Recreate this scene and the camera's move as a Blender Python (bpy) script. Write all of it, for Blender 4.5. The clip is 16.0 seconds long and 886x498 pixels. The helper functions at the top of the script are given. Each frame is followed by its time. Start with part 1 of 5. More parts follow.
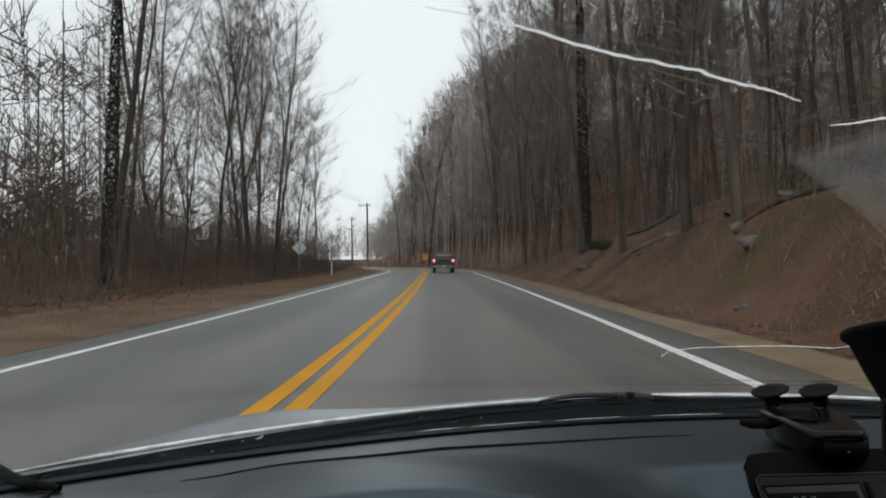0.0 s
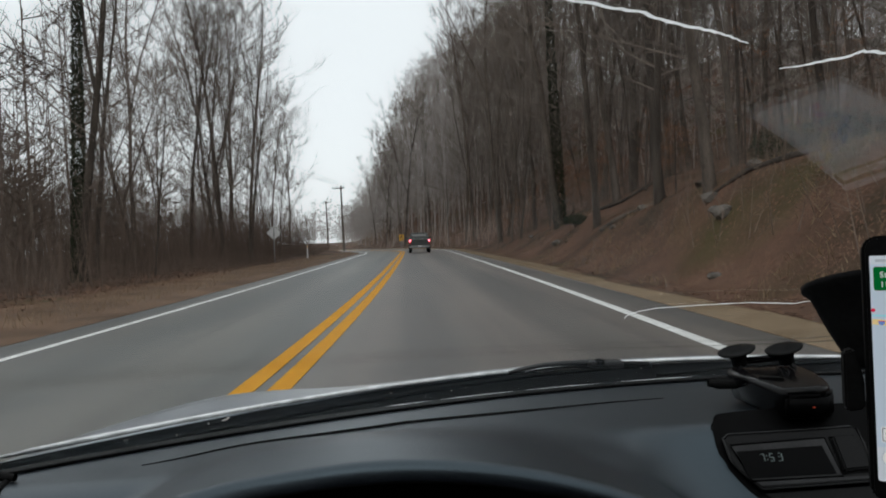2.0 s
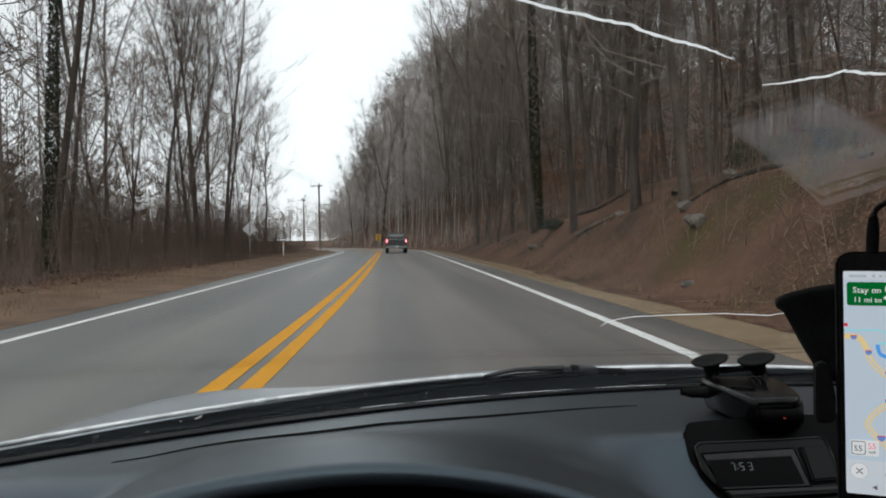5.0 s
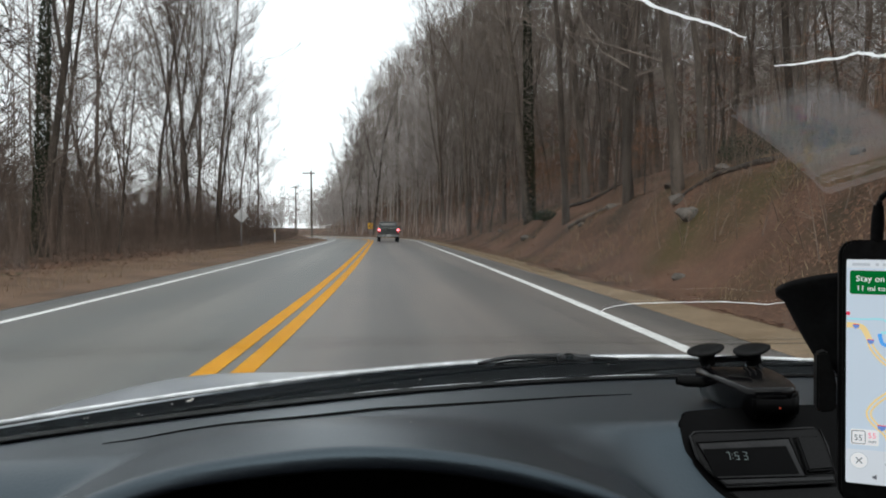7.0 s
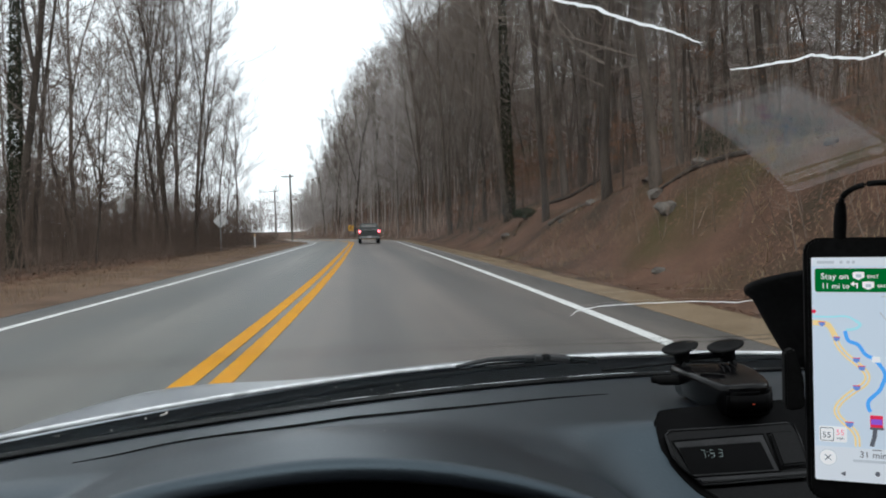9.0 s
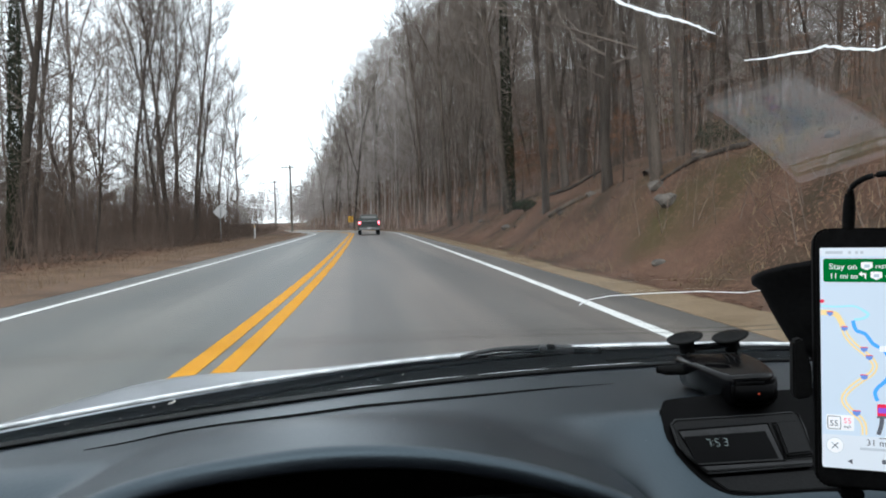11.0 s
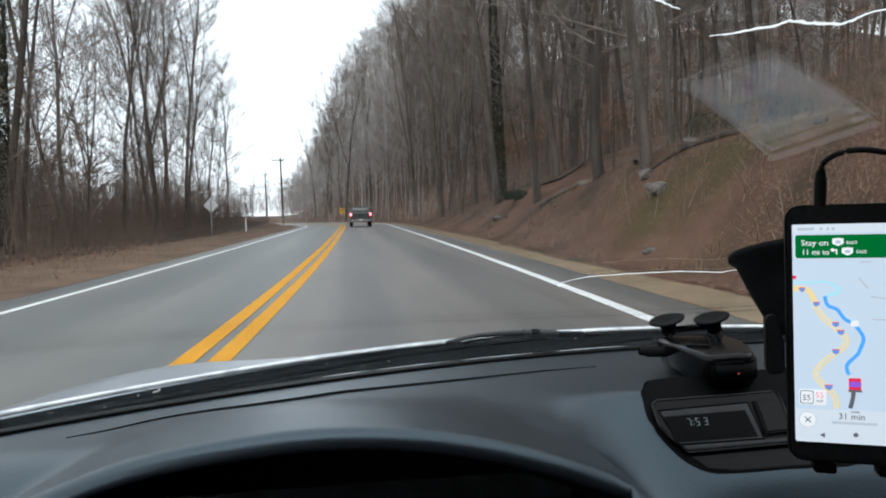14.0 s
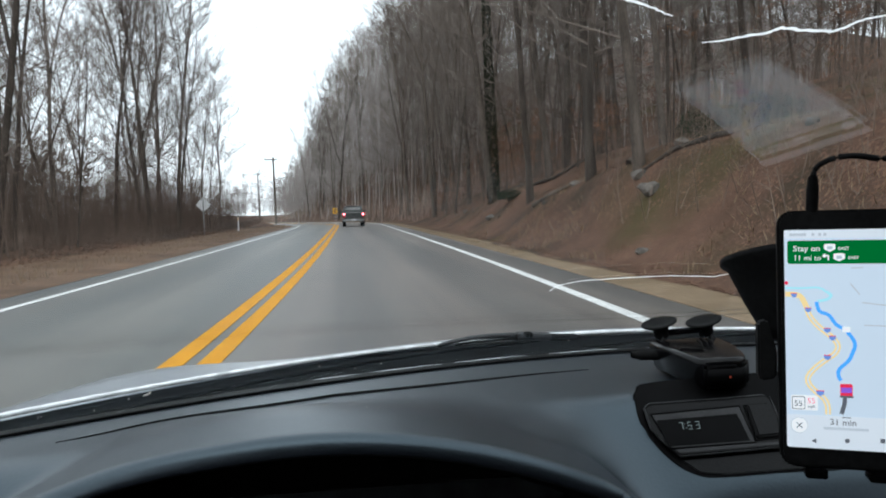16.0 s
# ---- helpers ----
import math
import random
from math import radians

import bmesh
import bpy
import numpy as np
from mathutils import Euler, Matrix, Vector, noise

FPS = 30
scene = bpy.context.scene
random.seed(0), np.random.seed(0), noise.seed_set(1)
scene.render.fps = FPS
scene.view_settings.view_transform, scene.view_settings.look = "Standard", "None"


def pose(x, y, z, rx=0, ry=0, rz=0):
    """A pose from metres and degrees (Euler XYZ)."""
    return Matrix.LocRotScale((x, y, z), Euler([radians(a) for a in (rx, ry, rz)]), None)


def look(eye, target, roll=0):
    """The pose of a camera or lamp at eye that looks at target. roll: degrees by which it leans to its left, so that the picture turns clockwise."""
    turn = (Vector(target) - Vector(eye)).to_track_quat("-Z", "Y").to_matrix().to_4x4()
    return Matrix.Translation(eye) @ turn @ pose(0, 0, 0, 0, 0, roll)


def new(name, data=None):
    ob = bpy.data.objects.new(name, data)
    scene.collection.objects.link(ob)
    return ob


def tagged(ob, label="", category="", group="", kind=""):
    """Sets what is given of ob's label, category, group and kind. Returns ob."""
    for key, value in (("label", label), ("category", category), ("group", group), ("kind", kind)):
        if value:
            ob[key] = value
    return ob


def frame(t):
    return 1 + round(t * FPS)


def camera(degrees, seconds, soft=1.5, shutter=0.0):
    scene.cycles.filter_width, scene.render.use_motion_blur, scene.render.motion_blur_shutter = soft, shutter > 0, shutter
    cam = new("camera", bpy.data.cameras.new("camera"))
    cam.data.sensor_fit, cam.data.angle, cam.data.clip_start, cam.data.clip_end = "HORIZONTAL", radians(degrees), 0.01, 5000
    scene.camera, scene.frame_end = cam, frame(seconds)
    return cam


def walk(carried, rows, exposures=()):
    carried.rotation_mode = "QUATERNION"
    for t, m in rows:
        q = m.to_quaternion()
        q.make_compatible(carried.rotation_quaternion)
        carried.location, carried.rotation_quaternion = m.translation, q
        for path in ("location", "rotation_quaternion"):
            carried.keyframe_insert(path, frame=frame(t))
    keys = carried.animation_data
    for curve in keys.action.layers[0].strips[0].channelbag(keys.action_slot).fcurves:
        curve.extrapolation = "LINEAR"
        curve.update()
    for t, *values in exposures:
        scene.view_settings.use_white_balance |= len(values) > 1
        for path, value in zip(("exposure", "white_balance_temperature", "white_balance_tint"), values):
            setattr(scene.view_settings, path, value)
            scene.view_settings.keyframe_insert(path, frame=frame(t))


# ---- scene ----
cam = camera(60.0, 16.0, soft=1.9, shutter=0.5)
PATH = [
    (0, (-0.014, -0.009, 1.131), (0.017, 1.99, 1.157), -0.2),
    (0.5, (-0.021, -0.005, 1.122), (-0.002, 1.994, 1.113), 0.6),
    (1, (-0.017, -0.001, 1.117), (0.014, 1.998, 1.081), -0.1),
    (1.5, (-0.012, 0.001, 1.122), (0.032, 2.0, 1.091), -1.0),
    (2, (0.0, 0.003, 1.122), (0.092, 2.001, 1.094), -2.2),
    (2.5, (-0.009, -0.002, 1.132), (0.058, 1.997, 1.127), -1.5),
    (3, (-0.003, 0.002, 1.131), (0.07, 2.001, 1.101), -1.9),
    (3.5, (-0.005, 0.001, 1.13), (0.064, 2.0, 1.116), -2.0),
    (4, (-0.002, 0.0, 1.129), (0.111, 1.997, 1.119), -1.9),
    (6.5, (-0.006, 0.009, 1.117), (0.161, 2.002, 1.06), 0.1),
    (7, (-0.007, 0.01, 1.119), (0.167, 2.001, 1.066), 0.3),
    (7.5, (0.0, 0.013, 1.124), (0.203, 2.002, 1.078), -0.1),
    (8, (0.001, 0.007, 1.131), (0.2, 1.997, 1.108), -0.6),
    (8.5, (-0.004, 0.004, 1.131), (0.184, 1.995, 1.12), -0.5),
    (9, (0.002, 0.012, 1.124), (0.224, 1.998, 1.07), -1.2),
    (11.5, (-0.006, 0.009, 1.123), (0.217, 1.995, 1.04), -1.0),
    (12, (0.0, 0.014, 1.121), (0.246, 1.996, 1.025), -1.0),
    (12.5, (-0.001, 0.011, 1.114), (0.245, 1.993, 1.001), -1.4),
    (13, (0.002, 0.018, 1.115), (0.241, 2.0, 0.983), -1.6),
    (13.5, (0.002, 0.006, 1.119), (0.248, 1.989, 1.033), -1.8),
    (14, (0.004, 0.006, 1.117), (0.246, 1.989, 1.017), -1.7),
    (14.5, (0.0, 0.006, 1.122), (0.244, 1.989, 1.032), -1.3),
    (15, (-0.002, 0.007, 1.12), (0.25, 1.988, 1.023), -0.7),
    (15.5, (0.002, 0.009, 1.117), (0.256, 1.989, 1.006), -1.3),
    (16, (0.005, 0.008, 1.12), (0.265, 1.988, 1.019), -1.6),
]
walk(cam, [(t, look(eye, target, roll)) for t, eye, target, roll in PATH],
     [(0.0, -0.72, 6500, 10), (3.5, -0.74, 6500, 10), (4.2, -0.66, 6500, 10), (6.5, -0.25, 6520, 10), (9.0, -0.24, 6350, 10), (11.5, 0.20, 6180, 9), (12.3, 0.08, 6180, 9), (13.2, 0.16, 6180, 9), (13.6, 0.15, 6180, 9), (14.2, 0.02, 6150, 9), (16.0, 0.00, 6120, 8)])

# ---- daylight: bright even overcast ----
world = bpy.data.worlds.new("overcast_sky")
scene.world = world
world.use_nodes = True
wn, wl = world.node_tree.nodes, world.node_tree.links
sky = wn.new("ShaderNodeTexSky")
sky.sky_type, sky.sun_disc = "NISHITA", False
sky.sun_elevation, sky.sun_rotation = radians(38), radians(200)
sky.dust_density, sky.air_density = 4.0, 1.0
veil = wn.new("ShaderNodeMix")
veil.data_type = "RGBA"
veil.inputs["Factor"].default_value = 0.86
veil.inputs["B"].default_value = (14.0, 14.3, 14.9, 1)
wl.new(sky.outputs[0], veil.inputs["A"])
wl.new(veil.outputs["Result"], wn["Background"].inputs["Color"])
wn["Background"].inputs["Strength"].default_value = 0.15
sun_data = bpy.data.lights.new("sun", "SUN")
sun_data.energy, sun_data.angle, sun_data.color = 0.6, radians(40), (1.0, 0.97, 0.93)
new("sun", sun_data).matrix_world = look((0, -40, 60), (6, 0, 0))


# ---- materials ----
def ramp(nodes, stops):
    r = nodes.new("ShaderNodeValToRGB")
    el = r.color_ramp.elements
    el[0].position, el[0].color = stops[0][0], (*stops[0][1], 1)
    el[1].position, el[1].color = stops[-1][0], (*stops[-1][1], 1)
    for p, c in stops[1:-1]:
        e = el.new(p)
        e.color = (*c, 1)
    return r


def surface(name, a, b, scale=8.0, rough=0.8, bump=0.3, metal=0.0, fine=60.0, c=None, dist=0.01, vary=0.0, stretch=None, spec=0.5):
    """Two-scale procedural surface: broad tone from a to b, fine grain in tone and relief."""
    m = bpy.data.materials.new(name)
    m.use_nodes = True
    n, l = m.node_tree.nodes, m.node_tree.links
    p = n["Principled BSDF"]
    co = n.new("ShaderNodeTexCoord")
    src = co.outputs["Object"]
    if stretch:
        mp = n.new("ShaderNodeMapping")
        mp.inputs["Scale"].default_value = stretch
        l.new(src, mp.inputs["Vector"])
        src = mp.outputs[0]
    n1, n2 = n.new("ShaderNodeTexNoise"), n.new("ShaderNodeTexNoise")
    n1.inputs["Scale"].default_value, n2.inputs["Scale"].default_value = scale, fine
    n1.inputs["Detail"].default_value, n2.inputs["Detail"].default_value = 5, 3
    l.new(src, n1.inputs["Vector"])
    l.new(src, n2.inputs["Vector"])
    stops = [(0.3, a), (0.7, b)] if c is None else [(0.28, a), (0.5, b), (0.72, c)]
    r1 = ramp(n, stops)
    l.new(n1.outputs[0], r1.inputs[0])
    r2 = ramp(n, [(0.25, (0.62, 0.62, 0.62)), (0.75, (1.3, 1.3, 1.3))])
    l.new(n2.outputs[0], r2.inputs[0])
    mx = n.new("ShaderNodeMix")
    mx.data_type, mx.blend_type = "RGBA", "MULTIPLY"
    mx.inputs["Factor"].default_value = 1.0
    l.new(r1.outputs[0], mx.inputs["A"])
    l.new(r2.outputs[0], mx.inputs["B"])
    out = mx.outputs["Result"]
    if vary:
        oi, hs = n.new("ShaderNodeObjectInfo"), n.new("ShaderNodeHueSaturation")
        mr = n.new("ShaderNodeMapRange")
        mr.inputs["To Min"].default_value, mr.inputs["To Max"].default_value = 1 - vary, 1 + vary
        l.new(oi.outputs["Random"], mr.inputs["Value"])
        l.new(mr.outputs[0], hs.inputs["Value"])
        l.new(out, hs.inputs["Color"])
        out = hs.outputs[0]
    l.new(out, p.inputs["Base Color"])
    p.inputs["Roughness"].default_value, p.inputs["Metallic"].default_value = rough, metal
    p.inputs["Specular IOR Level"].default_value = spec
    if bump:
        bp = n.new("ShaderNodeBump")
        bp.inputs["Strength"].default_value, bp.inputs["Distance"].default_value = bump, dist
        l.new(n2.outputs[0], bp.inputs["Height"])
        l.new(bp.outputs[0], p.inputs["Normal"])
    return m


def glow(name, color, strength):
    m = bpy.data.materials.new(name)
    m.use_nodes = True
    p = m.node_tree.nodes["Principled BSDF"]
    p.inputs["Base Color"].default_value = (*[v * 0.3 for v in color], 1)
    p.inputs["Emission Color"].default_value = (*color, 1)
    p.inputs["Emission Strength"].default_value = strength
    p.inputs["Roughness"].default_value = 0.25
    return m


def pane(name, tint=(0.93, 0.95, 0.94)):
    """Thin clear pane: straight through, with gloss that grows towards grazing."""
    m = bpy.data.materials.new(name)
    m.use_nodes = True
    n, l = m.node_tree.nodes, m.node_tree.links
    tr, gl, lw, mx = (n.new("ShaderNode" + k) for k in ("BsdfTransparent", "BsdfGlossy", "LayerWeight", "MixShader"))
    tr.inputs[0].default_value = (*tint, 1)
    gl.inputs["Roughness"].default_value = 0.01
    po, mu = n.new("ShaderNodeMath"), n.new("ShaderNodeMath")
    po.operation, po.inputs[1].default_value = "POWER", 5.0
    mu.operation, mu.inputs[1].default_value, mu.inputs[2].default_value = "MULTIPLY_ADD", 0.10, 0.066
    lw.inputs["Blend"].default_value = 0.5
    l.new(lw.outputs["Facing"], po.inputs[0])
    l.new(po.outputs[0], mu.inputs[0])
    l.new(mu.outputs[0], mx.inputs[0])
    l.new(tr.outputs[0], mx.inputs[1])
    l.new(gl.outputs[0], mx.inputs[2])
    l.new(mx.outputs[0], n["Material Output"].inputs[0])
    return m


def asphalt_material():
    m = surface("worn_asphalt", (0.0765, 0.0725, 0.066), (0.137, 0.128, 0.114), 0.5, 0.54, 0.35, fine=90, dist=0.006, stretch=(1.0, 0.16, 1.0))
    n, l = m.node_tree.nodes, m.node_tree.links
    p = n["Principled BSDF"]
    old = p.inputs["Base Color"].links[0].from_socket
    # smooth wheel paths and a stained strip between them, along the lanes
    co, sp = n.new("ShaderNodeTexCoord"), n.new("ShaderNodeSeparateXYZ")
    l.new(co.outputs["Object"], sp.inputs[0])
    sn = n.new("ShaderNodeMath")
    sn.operation = "SINE"
    mu = n.new("ShaderNodeMath")
    mu.operation = "MULTIPLY_ADD"
    mu.inputs[1].default_value, mu.inputs[2].default_value = 3.6, -2.4
    l.new(sp.outputs["X"], mu.inputs[0])
    l.new(mu.outputs[0], sn.inputs[0])
    ns = n.new("ShaderNodeTexNoise")
    ns.inputs["Scale"].default_value = 1.3
    l.new(co.outputs["Object"], ns.inputs["Vector"])
    ad = n.new("ShaderNodeMath")
    ad.operation = "MULTIPLY_ADD"
    ad.inputs[1].default_value = 0.5
    l.new(sn.outputs[0], ad.inputs[0])
    l.new(ns.outputs[0], ad.inputs[2])
    r = ramp(n, [(0.1, (0.78, 0.785, 0.80)), (0.9, (1.17, 1.13, 1.13))])
    l.new(ad.outputs[0], r.inputs[0])
    mx = n.new("ShaderNodeMix")
    mx.data_type, mx.blend_type = "RGBA", "MULTIPLY"
    mx.inputs["Factor"].default_value = 1.0
    l.new(old, mx.inputs["A"])
    l.new(r.outputs[0], mx.inputs["B"])
    # the lanes were laid at different times: one greener, one browner, both streaked along
    lane = n.new("ShaderNodeMapRange")
    lane.inputs["From Min"].default_value, lane.inputs["From Max"].default_value = -1.1, -0.5
    l.new(sp.outputs["X"], lane.inputs["Value"])
    tone = ramp(n, [(0.0, (0.94, 1.0, 0.98)), (1.0, (1.05, 0.985, 0.94))])
    l.new(lane.outputs[0], tone.inputs[0])
    mp, st = n.new("ShaderNodeMapping"), n.new("ShaderNodeTexNoise")
    mp.inputs["Scale"].default_value = (2.6, 0.03, 1.0)
    l.new(co.outputs["Object"], mp.inputs["Vector"])
    l.new(mp.outputs[0], st.inputs["Vector"])
    st.inputs["Scale"].default_value, st.inputs["Detail"].default_value = 1.0, 6
    streak = ramp(n, [(0.3, (0.68, 0.67, 0.67)), (0.5, (1.0, 1.0, 1.0)), (0.72, (1.16, 1.16, 1.16))])
    l.new(st.outputs[0], streak.inputs[0])
    out = mx.outputs["Result"]
    for r2 in (tone, streak):
        m2 = n.new("ShaderNodeMix")
        m2.data_type, m2.blend_type = "RGBA", "MULTIPLY"
        m2.inputs["Factor"].default_value = 1.0
        l.new(out, m2.inputs["A"])
        l.new(r2.outputs[0], m2.inputs["B"])
        out = m2.outputs["Result"]
    l.new(out, p.inputs["Base Color"])
    return m


ASPHALT = asphalt_material()
YELLOW = surface("yellow_road_paint", (0.54, 0.238, 0.006), (0.63, 0.292, 0.011), 3.0, 0.75, 0.3, fine=80, dist=0.004, spec=0.12)
WHITE = surface("white_road_paint", (0.62, 0.62, 0.60), (0.78, 0.78, 0.76), 3.0, 0.6, 0.3, fine=80, dist=0.004)
LITTER = surface("leaf_litter_soil", (0.036, 0.032, 0.020), (0.100, 0.058, 0.040), 0.4, 0.95, 0.4, fine=20, c=(0.152, 0.087, 0.060), dist=0.02, spec=0.1)
VERGE = surface("dry_verge", (0.165, 0.120, 0.076), (0.240, 0.175, 0.115), 1.1, 0.95, 0.3, fine=34, dist=0.01, spec=0.1)

def moss_over(m, colour, scale, lo, hi):
    """Patches of another growth over a ground material."""
    n, l = m.node_tree.nodes, m.node_tree.links
    p = n["Principled BSDF"]
    old = p.inputs["Base Color"].links[0].from_socket
    co, ns = n.new("ShaderNodeTexCoord"), n.new("ShaderNodeTexNoise")
    ns.inputs["Scale"].default_value, ns.inputs["Detail"].default_value = scale, 4
    l.new(co.outputs["Object"], ns.inputs["Vector"])
    r = ramp(n, [(lo, (0, 0, 0)), (hi, (0.8, 0.8, 0.8))])
    l.new(ns.outputs[0], r.inputs[0])
    mx = n.new("ShaderNodeMix")
    mx.data_type = "RGBA"
    mx.inputs["B"].default_value = (*colour, 1)
    l.new(r.outputs[0], mx.inputs["Factor"])
    l.new(old, mx.inputs["A"])
    l.new(mx.outputs["Result"], p.inputs["Base Color"])


moss_over(LITTER, (0.062, 0.055, 0.022), 0.22, 0.56, 0.70)
BROWNVERGE = surface("brown_verge", (0.095, 0.060, 0.040), (0.185, 0.118, 0.078), 0.7, 0.95, 0.6, fine=30, dist=0.03, spec=0.1)
GRASS = surface("dry_grass", (0.19, 0.138, 0.088), (0.28, 0.20, 0.132), 3.0, 0.9, 0.0, spec=0.2)
RUSSET = surface("russet_dead_leaves", (0.13, 0.06, 0.032), (0.26, 0.13, 0.07), 1.5, 0.85, 0.0, fine=8, vary=0.25, spec=0.2)
LEAF = surface("fallen_leaves", (0.100, 0.058, 0.040), (0.160, 0.090, 0.061), 0.8, 0.9, 0.0, fine=9, c=(0.175, 0.108, 0.074), spec=0.1)
BARK = surface("grey_bark", (0.055, 0.045, 0.038), (0.135, 0.110, 0.092), 2.5, 0.95, 0.8, fine=30, dist=0.03, vary=0.35, stretch=(1, 1, 0.25), spec=0.2)
TWIG = surface("bare_twigs", (0.140, 0.116, 0.100), (0.225, 0.188, 0.162), 1.0, 0.95, 0.0, vary=0.3, spec=0.2)
# paler than the slope wood: distance haze is painted into this colour
FARWOOD = surface("haze_paled_wood", (0.295, 0.266, 0.252), (0.42, 0.385, 0.364), 0.1, 0.95, 0.0, fine=2, spec=0.2)
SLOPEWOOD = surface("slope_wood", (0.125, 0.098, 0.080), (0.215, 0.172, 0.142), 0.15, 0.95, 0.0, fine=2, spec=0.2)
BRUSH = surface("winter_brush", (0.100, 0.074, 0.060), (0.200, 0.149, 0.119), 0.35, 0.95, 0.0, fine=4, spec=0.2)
# lighter copy of the brush colour, with the far hillside's haze painted in
PALEBRUSH = surface("haze_paled_brush", (0.26, 0.19, 0.155), (0.38, 0.29, 0.24), 0.3, 0.95, 0.0, fine=4, spec=0.2)
EVERGREEN = surface("evergreen_leaves", (0.016, 0.022, 0.012), (0.036, 0.044, 0.024), 3.0, 0.7, 0.0, fine=12, spec=0.12)
STONE = surface("bank_stone", (0.06, 0.052, 0.045), (0.16, 0.138, 0.118), 3.0, 0.9, 0.7, fine=25, dist=0.03, vary=0.2)
POLEWOOD = surface("weathered_pole", (0.09, 0.075, 0.062), (0.17, 0.145, 0.12), 2.0, 0.9, 0.5, fine=40, stretch=(1, 1, 0.1))
DASH = surface("dash_vinyl", (0.0055, 0.0062, 0.008), (0.0095, 0.0105, 0.013), 6.0, 0.37, 0.2, fine=420, dist=0.0008, spec=0.95)
DASH.node_tree.nodes["Principled BSDF"].inputs["Specular Tint"].default_value = (0.66, 0.86, 1.0, 1)
DASHTRIM = surface("dash_plastic", (0.0055, 0.0055, 0.0058), (0.009, 0.009, 0.0094), 9.0, 0.45, 0.2, fine=500, dist=0.0008, spec=0.13)
TRIMEDGE = surface("grey_trim_and_edge_glint", (0.014, 0.014, 0.015), (0.024, 0.024, 0.025), 40.0, 0.45, 0.1, fine=400, dist=0.0004, spec=0.25)
WIPERGREY = surface("weathered_wiper_metal", (0.012, 0.012, 0.013), (0.028, 0.028, 0.029), 60.0, 0.4, 0.2, fine=300, dist=0.0006, spec=0.35)
BLACKGLOSS = surface("black_cowl_plastic", (0.0014, 0.0014, 0.0016), (0.004, 0.004, 0.0044), 25.0, 0.7, 0.1, fine=160, dist=0.002, spec=0.02)
RUBBER = surface("black_rubber", (0.005, 0.005, 0.005), (0.009, 0.009, 0.009), 30.0, 0.65, 0.1, fine=300, dist=0.001, spec=0.05)
GADGET = surface("black_gadget_plastic", (0.0018, 0.0018, 0.002), (0.0036, 0.0036, 0.004), 30.0, 0.19, 0.1, fine=600, dist=0.0004, spec=0.14)
SILVER = surface("silver_car_paint", (0.28, 0.30, 0.32), (0.34, 0.36, 0.38), 3.0, 0.30, 0.05, metal=0.6, fine=300, dist=0.0005)
LINING = surface("cabin_lining", (0.016, 0.016, 0.0165), (0.028, 0.028, 0.029), 6.0, 0.95, 0.2, fine=200, dist=0.002)
TRUCKPAINT = surface("dark_truck_paint", (0.018, 0.021, 0.019), (0.032, 0.036, 0.032), 2.0, 0.3, 0.05, fine=60)
TRUCKGLASS = surface("tinted_glass", (0.015, 0.017, 0.018), (0.03, 0.032, 0.033), 2.0, 0.06, 0.0)
# pale grey base paints the sky's reflection in the truck's rear glass
REARGLASS = surface("sky_reflection_rear_glass", (0.24, 0.245, 0.24), (0.33, 0.335, 0.33), 2.0, 0.08, 0.0)
CHROME = surface("bumper_chrome", (0.18, 0.185, 0.19), (0.28, 0.28, 0.285), 4.0, 0.3, 0.1, metal=0.9)
SIGNYELLOW = surface("yellow_sign_sheeting", (0.75, 0.38, 0.02), (0.85, 0.46, 0.03), 3.0, 0.5, 0.0)
SIGNBLACK = surface("black_sign_paint", (0.012, 0.012, 0.012), (0.02, 0.02, 0.02), 5.0, 0.6, 0.0)
STEEL = surface("galvanised_steel", (0.22, 0.22, 0.22), (0.34, 0.34, 0.33), 8.0, 0.5, 0.2, metal=0.6)
CERAMIC = surface("pale_insulator", (0.45, 0.45, 0.44), (0.6, 0.6, 0.58), 8.0, 0.4, 0.0)
# near-white colour that stands in for sky glints on edges
EDGEGLINT = surface("white_edge_glint", (0.78, 0.80, 0.82), (0.86, 0.87, 0.88), 3.0, 0.25, 0.0, metal=0.0)
DISPLAYSHADE = surface("display_and_shade_black", (0.0016, 0.0016, 0.0018), (0.003, 0.003, 0.0033), 8.0, 0.5, 0.0, spec=0.05)
PHONEBACK = surface("pale_blue_phone_back", (0.30, 0.37, 0.52), (0.38, 0.45, 0.60), 10.0, 0.25, 0.0)
GLASS = pane("windshield_glass")


def frost(name):
    """Shattered glass: white, and lit through from behind."""
    m = bpy.data.materials.new(name)
    m.use_nodes = True
    n, l = m.node_tree.nodes, m.node_tree.links
    tr, ad = n.new("ShaderNodeBsdfTranslucent"), n.new("ShaderNodeMixShader")
    tr.inputs[0].default_value = (0.97, 0.98, 0.98, 1)
    n["Principled BSDF"].inputs["Base Color"].default_value = (0.9, 0.92, 0.93, 1)
    n["Principled BSDF"].inputs["Roughness"].default_value = 0.3
    ad.inputs[0].default_value = 0.8
    l.new(n["Principled BSDF"].outputs[0], ad.inputs[1])
    l.new(tr.outputs[0], ad.inputs[2])
    l.new(ad.outputs[0], n["Material Output"].inputs[0])
    return m


